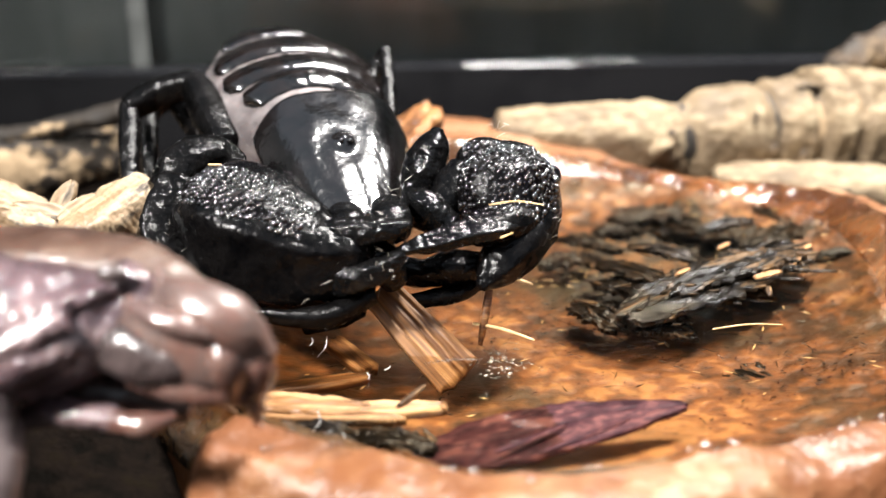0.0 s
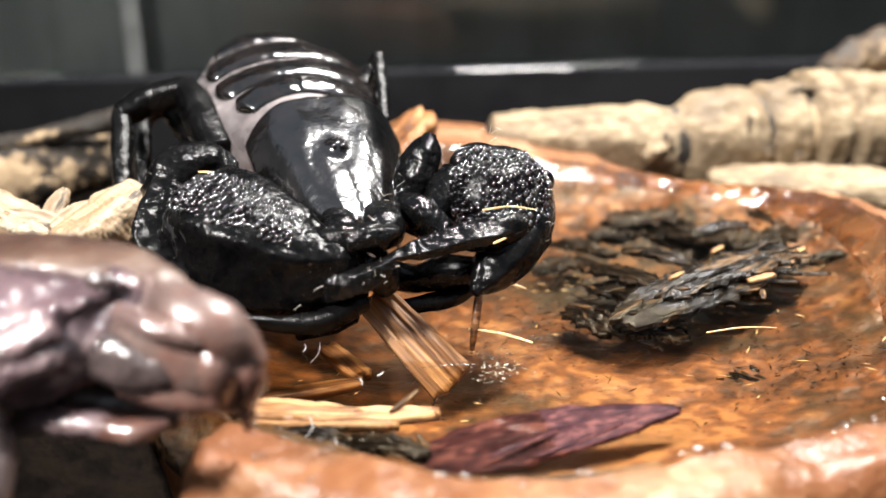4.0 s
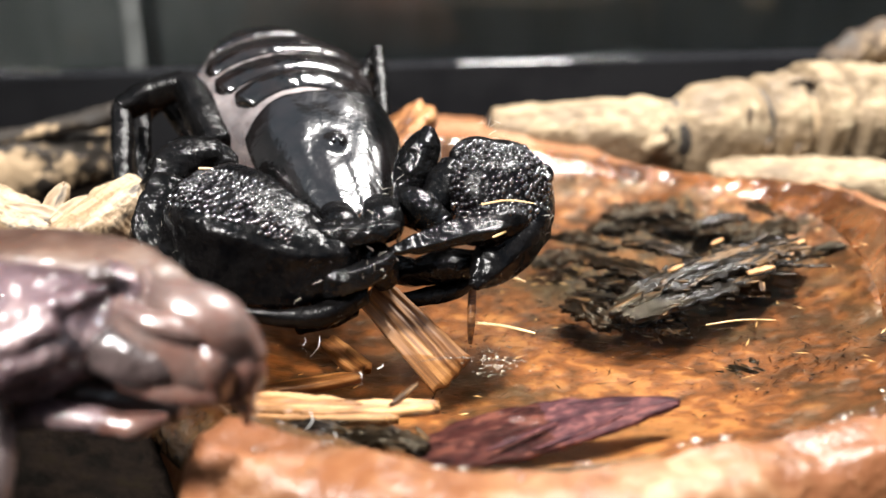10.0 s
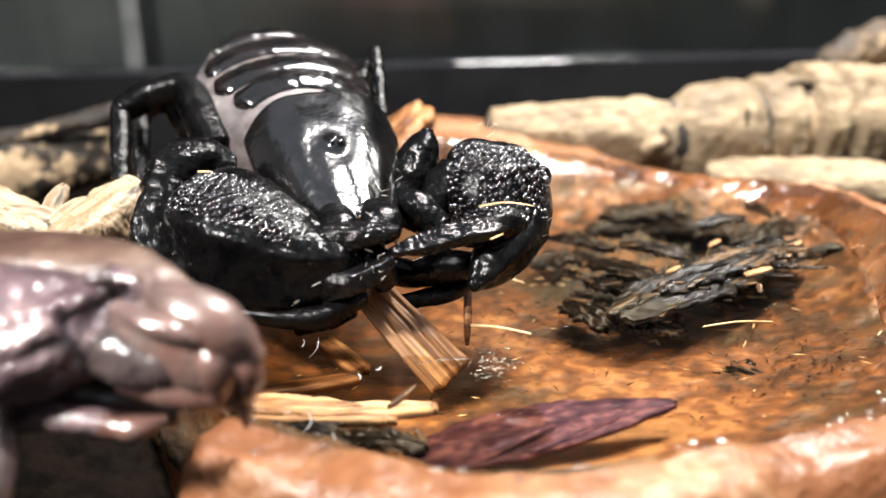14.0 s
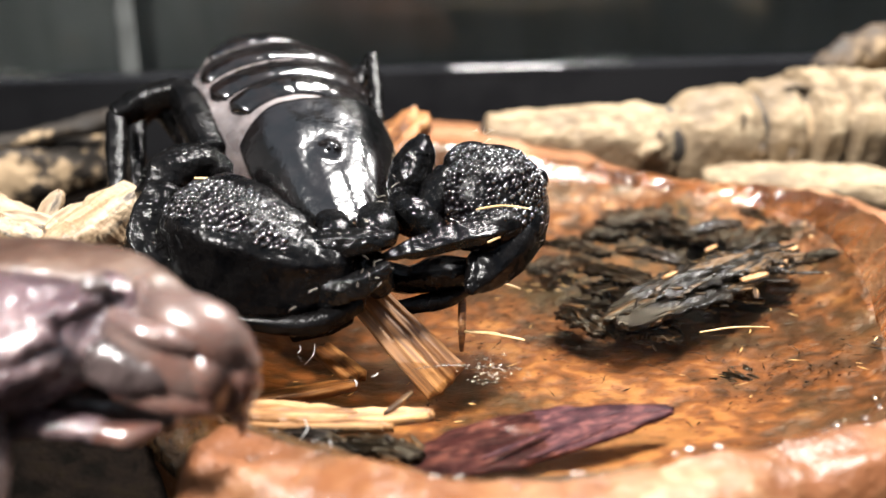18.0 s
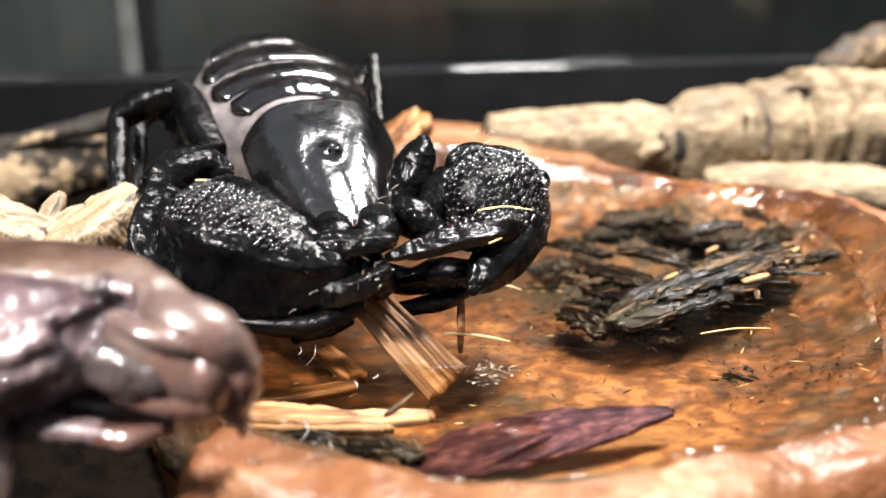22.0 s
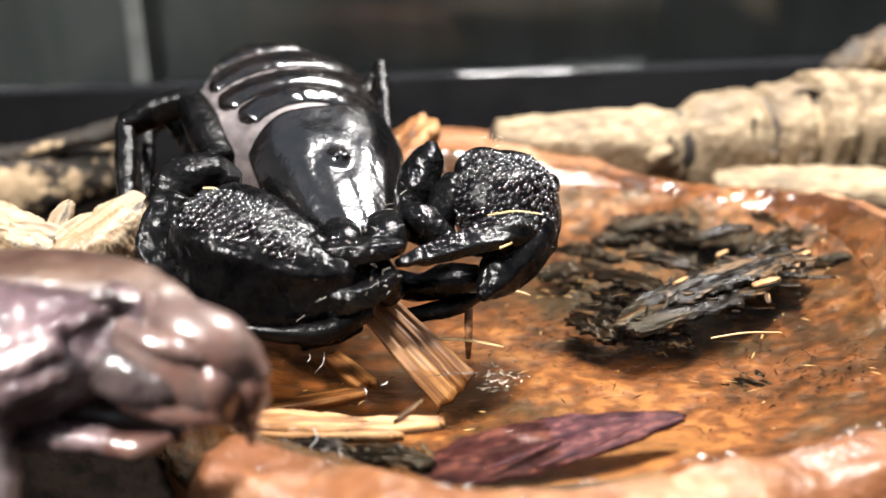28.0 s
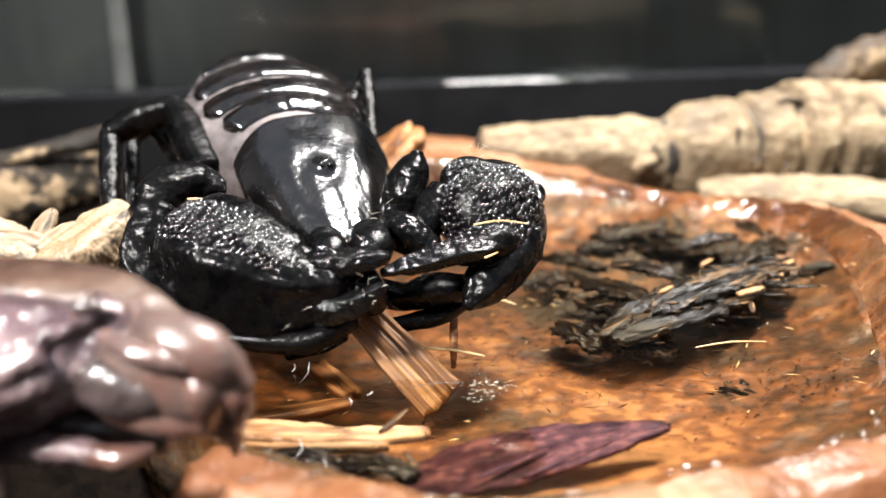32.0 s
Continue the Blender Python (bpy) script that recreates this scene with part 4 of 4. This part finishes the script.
    fused("muzzle", muzzle, M_pupred, head, "reddish wet muzzle split by a groove", 0.28, 3)
    part("snout", tube([(-19.8, 88.0, 14.7), (-18.8, 87.8, 13.2), (-18.6, 88.0, 10.9)], [(1.4, 1.4), (1.2, 1.2), (0.5, 0.5)], steps=20, seg=24, rough=0.25, rscale=0.6), M_pupred, head, "pinkish snout tip")
    # Dark filler for the shaded gap under the chin.
    part("chest_shade_fill", tube([(-39.2, 95.0, 10.9), (-33.1, 94.5, 10.4), (-27.4, 95.0, 9.1)], [(4.0, 3.6), (4.0, 3.4), (2.6, 2.2)], steps=30, seg=24, rough=0.4, rscale=0.4), M_pupdark, pup)
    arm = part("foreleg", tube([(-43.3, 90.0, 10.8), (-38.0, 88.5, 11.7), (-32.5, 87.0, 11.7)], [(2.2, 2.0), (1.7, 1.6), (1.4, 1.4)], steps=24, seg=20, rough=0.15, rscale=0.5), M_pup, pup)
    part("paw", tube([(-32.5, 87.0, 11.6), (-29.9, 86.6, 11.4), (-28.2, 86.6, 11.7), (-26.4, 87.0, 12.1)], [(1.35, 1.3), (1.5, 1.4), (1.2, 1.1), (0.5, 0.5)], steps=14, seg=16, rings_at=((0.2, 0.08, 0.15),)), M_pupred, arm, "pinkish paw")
    # Dark leg that also fills the shade below the body.
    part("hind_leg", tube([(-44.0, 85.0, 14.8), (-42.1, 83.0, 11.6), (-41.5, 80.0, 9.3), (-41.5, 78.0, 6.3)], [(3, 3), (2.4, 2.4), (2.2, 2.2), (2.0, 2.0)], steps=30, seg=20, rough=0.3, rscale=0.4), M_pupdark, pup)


build_pup()


# ---- wood in and beside the water ----
def wood(name, label, category, bm, material, a, b, group="wood pieces"):
    return tagged(link(name, bm, material, turn=axis_turn(a, b)), label, category, group)


def flake(p, q, w, seed, label, fray=1.1, face=None):
    """A rotten flake that has come apart into frayed strips."""
    rnd = random.Random(seed)
    p, q = Vector(p), Vector(q)
    d = (q - p).normalized()
    side = d.cross(Vector((0, 0, 1))).normalized()
    ob = tagged(thing("bark_flake", tuple((p + q) / 2 - Vector((0, 0, 1))), label, "bark"), group="bark flakes")
    ln = (q - p).length
    plate = block(tuple(p), tuple(q), w * 0.9, 0.7, nu=90, nv=36, ragged=2.5, seed=seed, lens=0.4, rough=0.45, jag=2.5, bow=0.9, grooves=0.45)
    part("plate", plate, face or M_flake, ob, turn=axis_turn(p, q))
    for k in range(int(w * fray) + 3):
        c = p + d * ln * rnd.uniform(0.02, 0.98) + side * rnd.gauss(0, 0.36) * w + Vector((0, 0, rnd.uniform(-0.3, 0.8)))
        e = (d + side * rnd.gauss(0, 0.7) + Vector((0, 0, rnd.gauss(0, 0.15)))).normalized() * rnd.uniform(0.5, 2.4)
        a, b = c - e, c + e
        strip = block(a, b, rnd.uniform(0.2, 1.0), rnd.uniform(0.15, 0.4), nu=12, nv=4, ragged=0.6, seed=seed + k * 3.1, lens=0.4, rough=0.3, jag=2.0, bow=rnd.uniform(-0.1, 0.1))
        part("strip", strip, rnd.choice((M_dark, M_dark, M_dark, M_brown, M_brown, M_brown, M_flake, M_flake, M_flake)), ob, turn=axis_turn(a, b))


def build_wood():
    chip = "split orange wood chip leaning into the water"
    a, b = (-8.8, 128.0, 7.2), (2.3, 120.4, -2.1)
    wood("wood_chip", chip, "wood chip", block(a, b, 6.4, 3.0, up=(0.1, -0.85, 0.5), nu=24, nv=40, ragged=0.7, seed=2, grooves=0.35, rough=0.06, taper=(0.8, 1.08)), M_float, a, b)
    for a, b, w, sd in (((-24.5, 109.1, 1.2), (-9.9, 108.2, 0.8), 5.0, 5), ((-16.7, 107.4, 0.8), (0.1, 108.8, 0.5), 3.4, 25), ((-22.8, 107.0, 0.6), (-5.7, 106.3, 0.4), 2.2, 27)):
        wood("wood_chip", "light orange wood splinter lying at the water's surface", "wood chip", block(a, b, w, 1.3, nu=40, nv=14, ragged=2, seed=sd, taper=(1, 0.6), grooves=0.35, jag=0.8, rough=0.2, lens=0.3), M_splinter, a, b)
    a, b = (-5.4, 107.7, 1.2), (-2.3, 112.4, 1.3)
    wood("wood_chip", "thin dark twig across the splinters", "twig", block(a, b, 0.6, 0.5, nu=12, nv=4, ragged=0.5, seed=29, lens=0.4), M_brown, a, b)
    a, b = (-23.6, 115.0, -1.0), (-10.0, 119.1, -1.0)
    wood("wood_chip", "thin orange wood splinter under water", "wood chip", block(a, b, 2.4, 1.2, nu=14, nv=6, ragged=1, seed=6, lens=0.4), M_chip, a, b)
    a, b = (-16.0, 133.2, -3.0), (-10.2, 126.5, -4.0)
    wood("wood_chip", "thin orange wood splinter under water", "wood chip", block(a, b, 3.0, 1.5, nu=12, nv=6, ragged=1, seed=8), M_chip, a, b)
    a, b = (-5.5, 100.3, -2.5), (29.4, 108.2, 1.0)
    bark = thing("bark_flake", a, "dark red-purple bark flake half under water", "bark", "bark flakes")
    part("plate", block(a, b, 11.5, 0.7, nu=80, nv=28, ragged=1, seed=7, lens=0.8, taper=(1.1, 0.65), bow=0.6, rough=0.1, jag=0.6), M_red, bark, turn=axis_turn(a, b))
    for p, q, sd in (((6.1, 98.9, 0.2), (14.3, 103.4, 0.9), 71), ((11.3, 99.0, 0.1), (21.8, 104.7, 0.8), 73)):
        part("strip", block(p, q, 0.7, 0.25, nu=24, nv=6, ragged=1, seed=sd, lens=0.5, rough=0.2, jag=1.0), M_red, bark, turn=axis_turn(p, q))
    black = "black rotten bark flake with frayed edges in the water, three standing in for shade and reflection"
    flake((27.1, 136.4, -1.0), (61.0, 158.0, 1.6), 13, 9, black, 2.2)
    flake((34.9, 142.4, 0.6), (58.3, 154.1, 2.4), 7, 33, "black rotten bark flake with tan frayed edges lying on another flake", 3.0)
    for p, q, w, sd in (((25.3, 160.1, -2.0), (36.9, 147.5, -1.0), 6, 31), ((28.5, 150.1, -1.6), (36.1, 137.4, -1.6), 5, 12), ((32.7, 164.7, -0.8), (43.3, 155.9, -0.4), 4, 37), ((45.8, 170.5, -0.6), (56.0, 173.4, 0.6), 4, 45),
                        # Seed 43 is a dark stand-in for the rear frame reflected in the water.
                        ((25.4, 153.3, -3.0), (33.5, 147.6, -2.5), 7, 57), ((17.1, 164.2, -4.5), (26.4, 167.9, -4.5), 6, 59), ((20.9, 146.8, -4.0), (26.8, 138.7, -4.0), 7, 41), ((29.5, 139.6, -4.0), (37.4, 136.6, -4.0), 6, 35), ((32.9, 184.0, -3.0), (55.5, 187.6, -3.0), 9, 43), ((56.5, 192.1, -2.0), (63.9, 176.7, -0.6), 5, 47), ((45.6, 199.5, -2.0), (59.0, 197.3, -2.0), 6, 49),
                        # Seeds 77 and 79 are dark stand-ins for the shadow below the splinters.
                        ((40.1, 181.9, -4.0), (52.8, 173.1, -3.0), 8, 91), ((29.2, 180.5, -4.5), (42.9, 184.7, -4.5), 7, 93), ((47.9, 157.4, -5.0), (52.4, 150.5, -4.0), 6, 95), ((54.3, 167.8, -2.0), (67.4, 174.7, -1.0), 6, 97), ((64.5, 185.7, -1.0), (72.6, 181.0, 0.0), 5, 99), ((21.3, 176.4, -4.0), (30.9, 170.6, -4.0), 5, 81), ((40.6, 131.5, -7.0), (47.7, 123.1, -6.0), 8, 85), ((63.4, 162.3, -2.0), (73.8, 162.1, -1.0), 3, 87), ((-19.3, 105.7, -0.5), (-9.6, 102.9, -0.8), 4, 77), ((-11.7, 104.0, -1.0), (-0.9, 101.6, -1.0), 4, 79)):
        flake(p, q, w, sd, black, 1.1, M_dark)
    for p, q, w, sd in (((48.3, 144.6, 2.0), (52.4, 145.7, 2.6), 2.0, 101), ((55.4, 149.9, 1.6), (57.2, 151.2, 2.4), 1.8, 103), ((58.4, 155.1, 2.2), (60.7, 156.5, 2.6), 1.4, 105), ((36.7, 147.1, 1.4), (38.9, 148.4, 1.8), 1.2, 107), ((46.2, 158.3, 1.4), (47.9, 159.3, 1.8), 1.3, 109)):
        wood("wood_chip", "small pale wood fragment caught on a bark flake", "wood chip", block(p, q, w * 0.6, 0.4, nu=16, nv=8, ragged=0.8, seed=sd, rough=0.4, jag=2.0, lens=0.3), M_splinter, p, q)
    p, q = (51.1, 116.1, -3.0), (51.5, 113.2, -3.0)
    wood("wood_chip", "tiny pale wood fibre on the dish floor", "wood chip", block(p, q, 0.6, 0.4, nu=10, nv=5, ragged=0.3, seed=111, lens=0.4), M_pale, p, q)
    tagged(link("dark_pellet", tube([(27.4, 113.9, -6.2), (27.8, 113.3, -6.0), (28.5, 113.5, -6.2)], [(0.5, 0.4), (0.8, 0.6), (0.5, 0.4)], steps=12, seg=16, rough=0.1, rscale=1.0), M_dark), "small dark round pellet on the dish floor", "pellet")
    pale = "pale split wood piece beside the scorpion's feet"
    for pts, rad, sd in (([(-56.5, 142.0, 7.9), (-53.5, 145.0, 9.4), (-49.8, 148.0, 11.5), (-46.2, 151.0, 14.1)], [(3.0, 2.6), (4.6, 3.6), (4.8, 3.6), (3.4, 2.6)], 15), ([(-73.6, 152.0, 12.9), (-67.7, 150.0, 11.1), (-61.9, 148.0, 9.3), (-55.3, 146.0, 7.6)], [(4.0, 3.0), (4.0, 2.8), (3.6, 2.2), (3.0, 2.0)], 18)):
        wood("wood_chip", pale, "wood chip", tube(pts, rad, steps=70, seg=56, square=3.4, rough=0.7, rscale=0.25, fine=0.3, seed=sd), M_pale, pts[0], pts[-1])
    for p, q, w, th, sd in (((-60.7, 147.0, 10.1), (-57.1, 149.0, 15.8), 3.0, 1.4, 51), ((-58.4, 145.0, 11.0), (-53.2, 148.0, 14.1), 2.8, 1.4, 53), ((-65.4, 147.0, 12.8), (-55.5, 145.0, 10.4), 4.0, 2, 55)):
        wood("wood_chip", pale, "wood chip", block(p, q, w, th, up=(0, -1, 0.4), nu=18, nv=12, ragged=1, seed=sd, rough=0.2, jag=0.3, grooves=0.1, lens=0.55), M_pale, p, q)
    bark = thing("bark_log", (-93.2, 220.5, -8.7), "mottled tan and black bark log behind the scorpion", "bark")
    part("trunk", tube([(-121.5, 221.8, -5.3), (-100.9, 222.4, -3.9), (-85.8, 223.8, -3.0), (-73.2, 227.6, -1.7)], [(8.5, 8.5), (8, 7.8), (7.2, 7), (5, 5.6)], steps=50, seg=48, rough=1.2, rscale=0.18, fine=0.6), M_bark, bark)
    part("branch", tube([(-105.8, 218.4, 2.3), (-88.2, 219.5, 5.1), (-71.3, 220.9, 8.3)], [(1.6, 1.6), (1.8, 1.6), (2.6, 2.4)], steps=30, seg=24, rough=0.6, rscale=0.3, fine=0.3), M_bark, bark)
    for p, q, w, sd in (((-8.7, 179.6, 13.1), (-2.6, 191.9, 16.9), 6, 61), ((-9.1, 190.9, 14.4), (-3.7, 192.2, 17.4), 3, 63)):
        wood("wood_chip", "frayed reddish wood chip behind the scorpion", "wood chip", block(p, q, w, 3, nu=14, nv=10, ragged=3, seed=sd, rough=0.5, jag=1.5, grooves=0.4), M_chip, p, q)


build_wood()


def dish_floor(x, y):
    a = math.atan2(y - CY, x - CX)
    return dish_height(math.hypot(x - CX, y - CY) / dish_radius(a), a, x, y)


def build_litter(name, label, spots, sizes, material, seed, lift):
    """Loose fibres strewn round a few spots (x, y, spread, count)."""
    rnd = random.Random(seed)
    bm = bmesh.new()
    for sx, sy, spread, count in spots:
        for _ in range(count):
            x, y = rnd.gauss(sx, spread), rnd.gauss(sy, spread * 0.7)
            ln, w = rnd.uniform(*sizes), rnd.uniform(0.05, 0.16)
            yaw = rnd.gauss(0.35, 0.8)
            z = max(dish_floor(x, y), -6.0) + rnd.uniform(0.1, lift)
            d = Vector((math.cos(yaw), math.sin(yaw), rnd.uniform(-0.25, 0.25)))
            e = d.cross(Vector((0, 0, 1))).normalized() * w
            h = Vector((0, 0, w * 0.7))
            c = Vector((x, y, z))
            ends = [bm.verts.new((c - d * ln) * MM), bm.verts.new((c + d * ln) * MM)]
            mid = [bm.verts.new((c + o) * MM) for o in (e, h, -e, -h)]
            for k in range(4):
                bm.faces.new((ends[0], mid[k], mid[(k + 1) % 4]))
                bm.faces.new((ends[1], mid[(k + 1) % 4], mid[k]))
    tagged(link(name, smooth(bm, False), material), label, "litter", kind="stuff")


def build_silt_reflection():
    """A thin ragged drift of dark litter that also paints in the water's dark reflection."""
    bm = bmesh.new()
    nr, nv = 22, 120
    rings = []
    for i in range(nr + 1):
        ring = []
        for j in range(nv):
            a = 2 * math.pi * j / nv
            edge = 1 + 0.35 * noise.noise(Vector((math.cos(a) * 2.2, math.sin(a) * 2.2, 3))) + 0.2 * noise.noise(Vector((math.cos(a) * 7, math.sin(a) * 7, 5)))
            x, y = 42 + 24 * edge * i / nr * math.cos(a), 167 + 24 * edge * i / nr * math.sin(a)
            ring.append(bm.verts.new(vec((x, y, dish_floor(x, y) + 0.35 - 0.6 * (i / nr) ** 4 + 0.3 * noise.noise(Vector((x, y, 0)) * 0.5)))))
        rings.append(ring)
    for p, q in zip(rings[1:], rings[2:]):
        for j in range(nv):
            bm.faces.new((p[j], q[j], q[(j + 1) % nv], p[(j + 1) % nv]))
    bm.faces.new(rings[1])
    for v in rings[0]:
        bm.verts.remove(v)
    tagged(link("silt", smooth(bm), M_siltreflection), "dark brown litter round the bark flakes, with the water's dark reflection painted in", "silt", kind="stuff")


build_silt_reflection()
build_litter("wood_fibre", "loose dark wood fibres in the water", ((42, 160, 12, 420), (26, 150, 10, 300), (32, 142, 14, 200), (44, 180, 12, 300), (58, 172, 8, 200), (4, 118, 16, 50), (56, 125, 6, 50)), (0.3, 1.3), M_dark, 11, 1.0)
build_litter("bark_crumb", "brown bark crumbs on the dish floor", ((24, 146, 10, 260), (40, 158, 16, 240), (20, 128, 20, 160), (50, 125, 12, 80)), (0.15, 0.5), M_red, 13, 0.4)
build_litter("straw_fibre", "loose pale wood fibres in the water", ((42, 160, 12, 130), (28, 140, 16, 24), (50, 175, 9, 50), (20, 160, 8, 20), (-8, 122, 12, 20), (55, 125, 10, 8)), (0.2, 1.3), M_straw, 12, 1.4)


def straw(a, b, r, label, sag=0.4, material=M_straw):
    a, b = Vector(a), Vector(b)
    m = (a + b) / 2 + Vector((0, 0, sag))
    return tagged(link("straw", tube([tuple(a), tuple(m), tuple(b)], [r, r * 1.1, r * 0.6], steps=10, seg=8), material), label, "straw", "straws")


tagged(link("water_edge", tube([(-2.4, 120.1, 0.1), (1.2, 120.7, 0.3), (5.2, 121.2, 0.1)], [(0.06, 0.05), (0.14, 0.1), (0.06, 0.05)], steps=16, seg=10, rough=0.05, rscale=1.5), M_drop), "raised water edge where the chip meets the water", "water", kind="structure")
floating = straw((4.4, 131.4, 0.4), (12.6, 126.2, 0.4), 0.24, "pale straw floating on the water")
straw((9.0, 146.8, 0.5), (13.9, 145.1, 0.5), 0.2, "short pale straw at the water's edge")
straw((38.4, 130.0, 0.2), (48.7, 131.4, 0.2), 0.12, "pale straw floating on the water")
upright = straw((6.6, 132.6, 5.0), (5.3, 129.5, -2.0), 0.6, "thin upright brown stalk standing in the water", 0, M_chip)
riders_left = [straw((6.1, 126.4, 20.2), (13.2, 126.4, 20.2), 0.09, "thin pale straw stuck on the scorpion's claw", 0.5), straw((7.5, 123.4, 16.7), (9.1, 123.7, 17.3), 0.13, "short pale straw stuck on the scorpion's claw", 0)]
riders_right = [straw((-31.7, 132.2, 23.9), (-30.0, 132.2, 23.9), 0.14, "short pale straw stuck on the scorpion's claw", 0)]
for a, b, sag in (((-15.9, 124.9, 1.6), (-16.9, 121.6, 0.2), 0.5), ((-18.0, 124.9, 1.4), (-18.3, 124.9, 0.2), 0.3), ((-14.8, 104.3, 2.2), (-15.3, 102.8, 0.4), 0.6), ((-11.6, 100.7, 1.6), (-11.8, 99.8, 0.3), 0.4), ((-9.8, 115.8, 1.0), (-9.6, 115.5, 0.2), 0.2), ((-6.9, 117.8, 0.9), (-7.7, 118.0, 0.2), 0.2)):
    tagged(link("hair", tube([a, tuple((Vector(a) + Vector(b)) / 2 + Vector((sag, 0, 0))), b], [0.06, 0.08, 0.03], steps=8, seg=6), M_hair), "fine white hair standing out of the water", "hair", "hairs")


def droplets():
    rnd = random.Random(5)
    bm = bmesh.new()
    bmesh.ops.create_uvsphere(bm, u_segments=14, v_segments=8, radius=1)
    for v in bm.verts:
        v.co = Vector((v.co.x, v.co.y, v.co.z * 0.45)) * MM
    first = tagged(link("water_droplet", smooth(bm), M_drop), "clear water droplet added for glints and foam", "droplet", "droplets")
    # First spot is foam; the others are added to make highlights on wet surfaces.
    spots = [(8.0, 120.0, 2.0, 2.6, 120), (-16.5, 133, 0.8, 0.4, 3), (31, 201, 6, 3.0, 16), (40, 198, 5, 2.5, 14), (34, 92, 6, 2.5, 14), (46, 99, 5, 3, 16), (54, 108, 3, 3, 8), (-18, 95, 3, 2, 8), (8, 88, 8, 1.5, 6), (28, 205, 8, 2, 8)]
    done = False
    for sx, sy, wx, wy, count in spots:
        for _ in range(count):
            x, y = rnd.gauss(sx, wx), rnd.gauss(sy, wy)
            r = rnd.uniform(0.5, 1.4) if sy > 190 else rnd.uniform(0.25, 0.6) if sy < 115 else rnd.uniform(0.09, 0.24)
            m = Matrix.Translation(vec((x, y, max(dish_floor(x, y), 0) + 0.05))) @ Matrix.Diagonal((r * rnd.uniform(0.9, 1.6), r, r, 1))
            if not done:
                first.matrix_basis, done = m, True
            else:
                copy_thing(first, m).scale = m.to_scale()


droplets()


def motions():
    # the straw drifts and turns on the water, the upright one leans after it
    start = floating.matrix_basis.copy()
    rows = ((0, 0, 0, 0), (2, 0.25, 0.1, 3), (5, 0.65, 0.3, 6), (10, 0.8, 0.5, 11), (14, 0.4, 0.5, 15), (18, 0.0, 0.4, 15), (20, -0.6, 0.4, 16), (22, -2.2, 0.4, 17), (25, -4.0, 0.5, 16), (28, -4.4, 0.6, 16), (32, -4.9, 0.7, 16))
    walk(floating, [(t, Matrix.Translation(vec((x, y, 0))) @ start @ Matrix.Rotation(radians(a), 4, "Z")) for t, x, y, a in rows])
    start2 = upright.matrix_basis.copy()
    walk(upright, [(t, Matrix.Translation(vec((x, 0, 0))) @ start2 @ Matrix.Rotation(radians(a), 4, "Y")) for t, x, a in ((0, 0, 0), (5, -0.5, -3), (14, -1.2, -9), (25, -1.9, -9), (32, -2.0, -9))])
    # the claws shift slowly
    for movers, rows in (([right_claw] + riders_right, ((0, 0, 0), (2, -0.25, -0.08), (5, -0.3, -0.15), (10, -0.2, -0.4), (14, -0.15, -0.6), (20, -0.08, -0.68), (28, -0.1, -0.76), (32, -0.1, -1.0))),
                       ([left_claw] + riders_left, ((0, 0, 0), (2, 0, 0), (6, 0.2, -0.17), (10, 0.15, -0.17), (13, 0.1, -0.2), (17, 0.15, 0.17), (22, 0.3, 0.33), (25, 0.5, 0.4), (32, 0.55, 0.4)))):
        for mover in movers:
            home = mover.matrix_basis.copy()
            walk(mover, [(t, Matrix.Translation(vec((x, 0, z))) @ home) for t, x, z in rows])


motions()
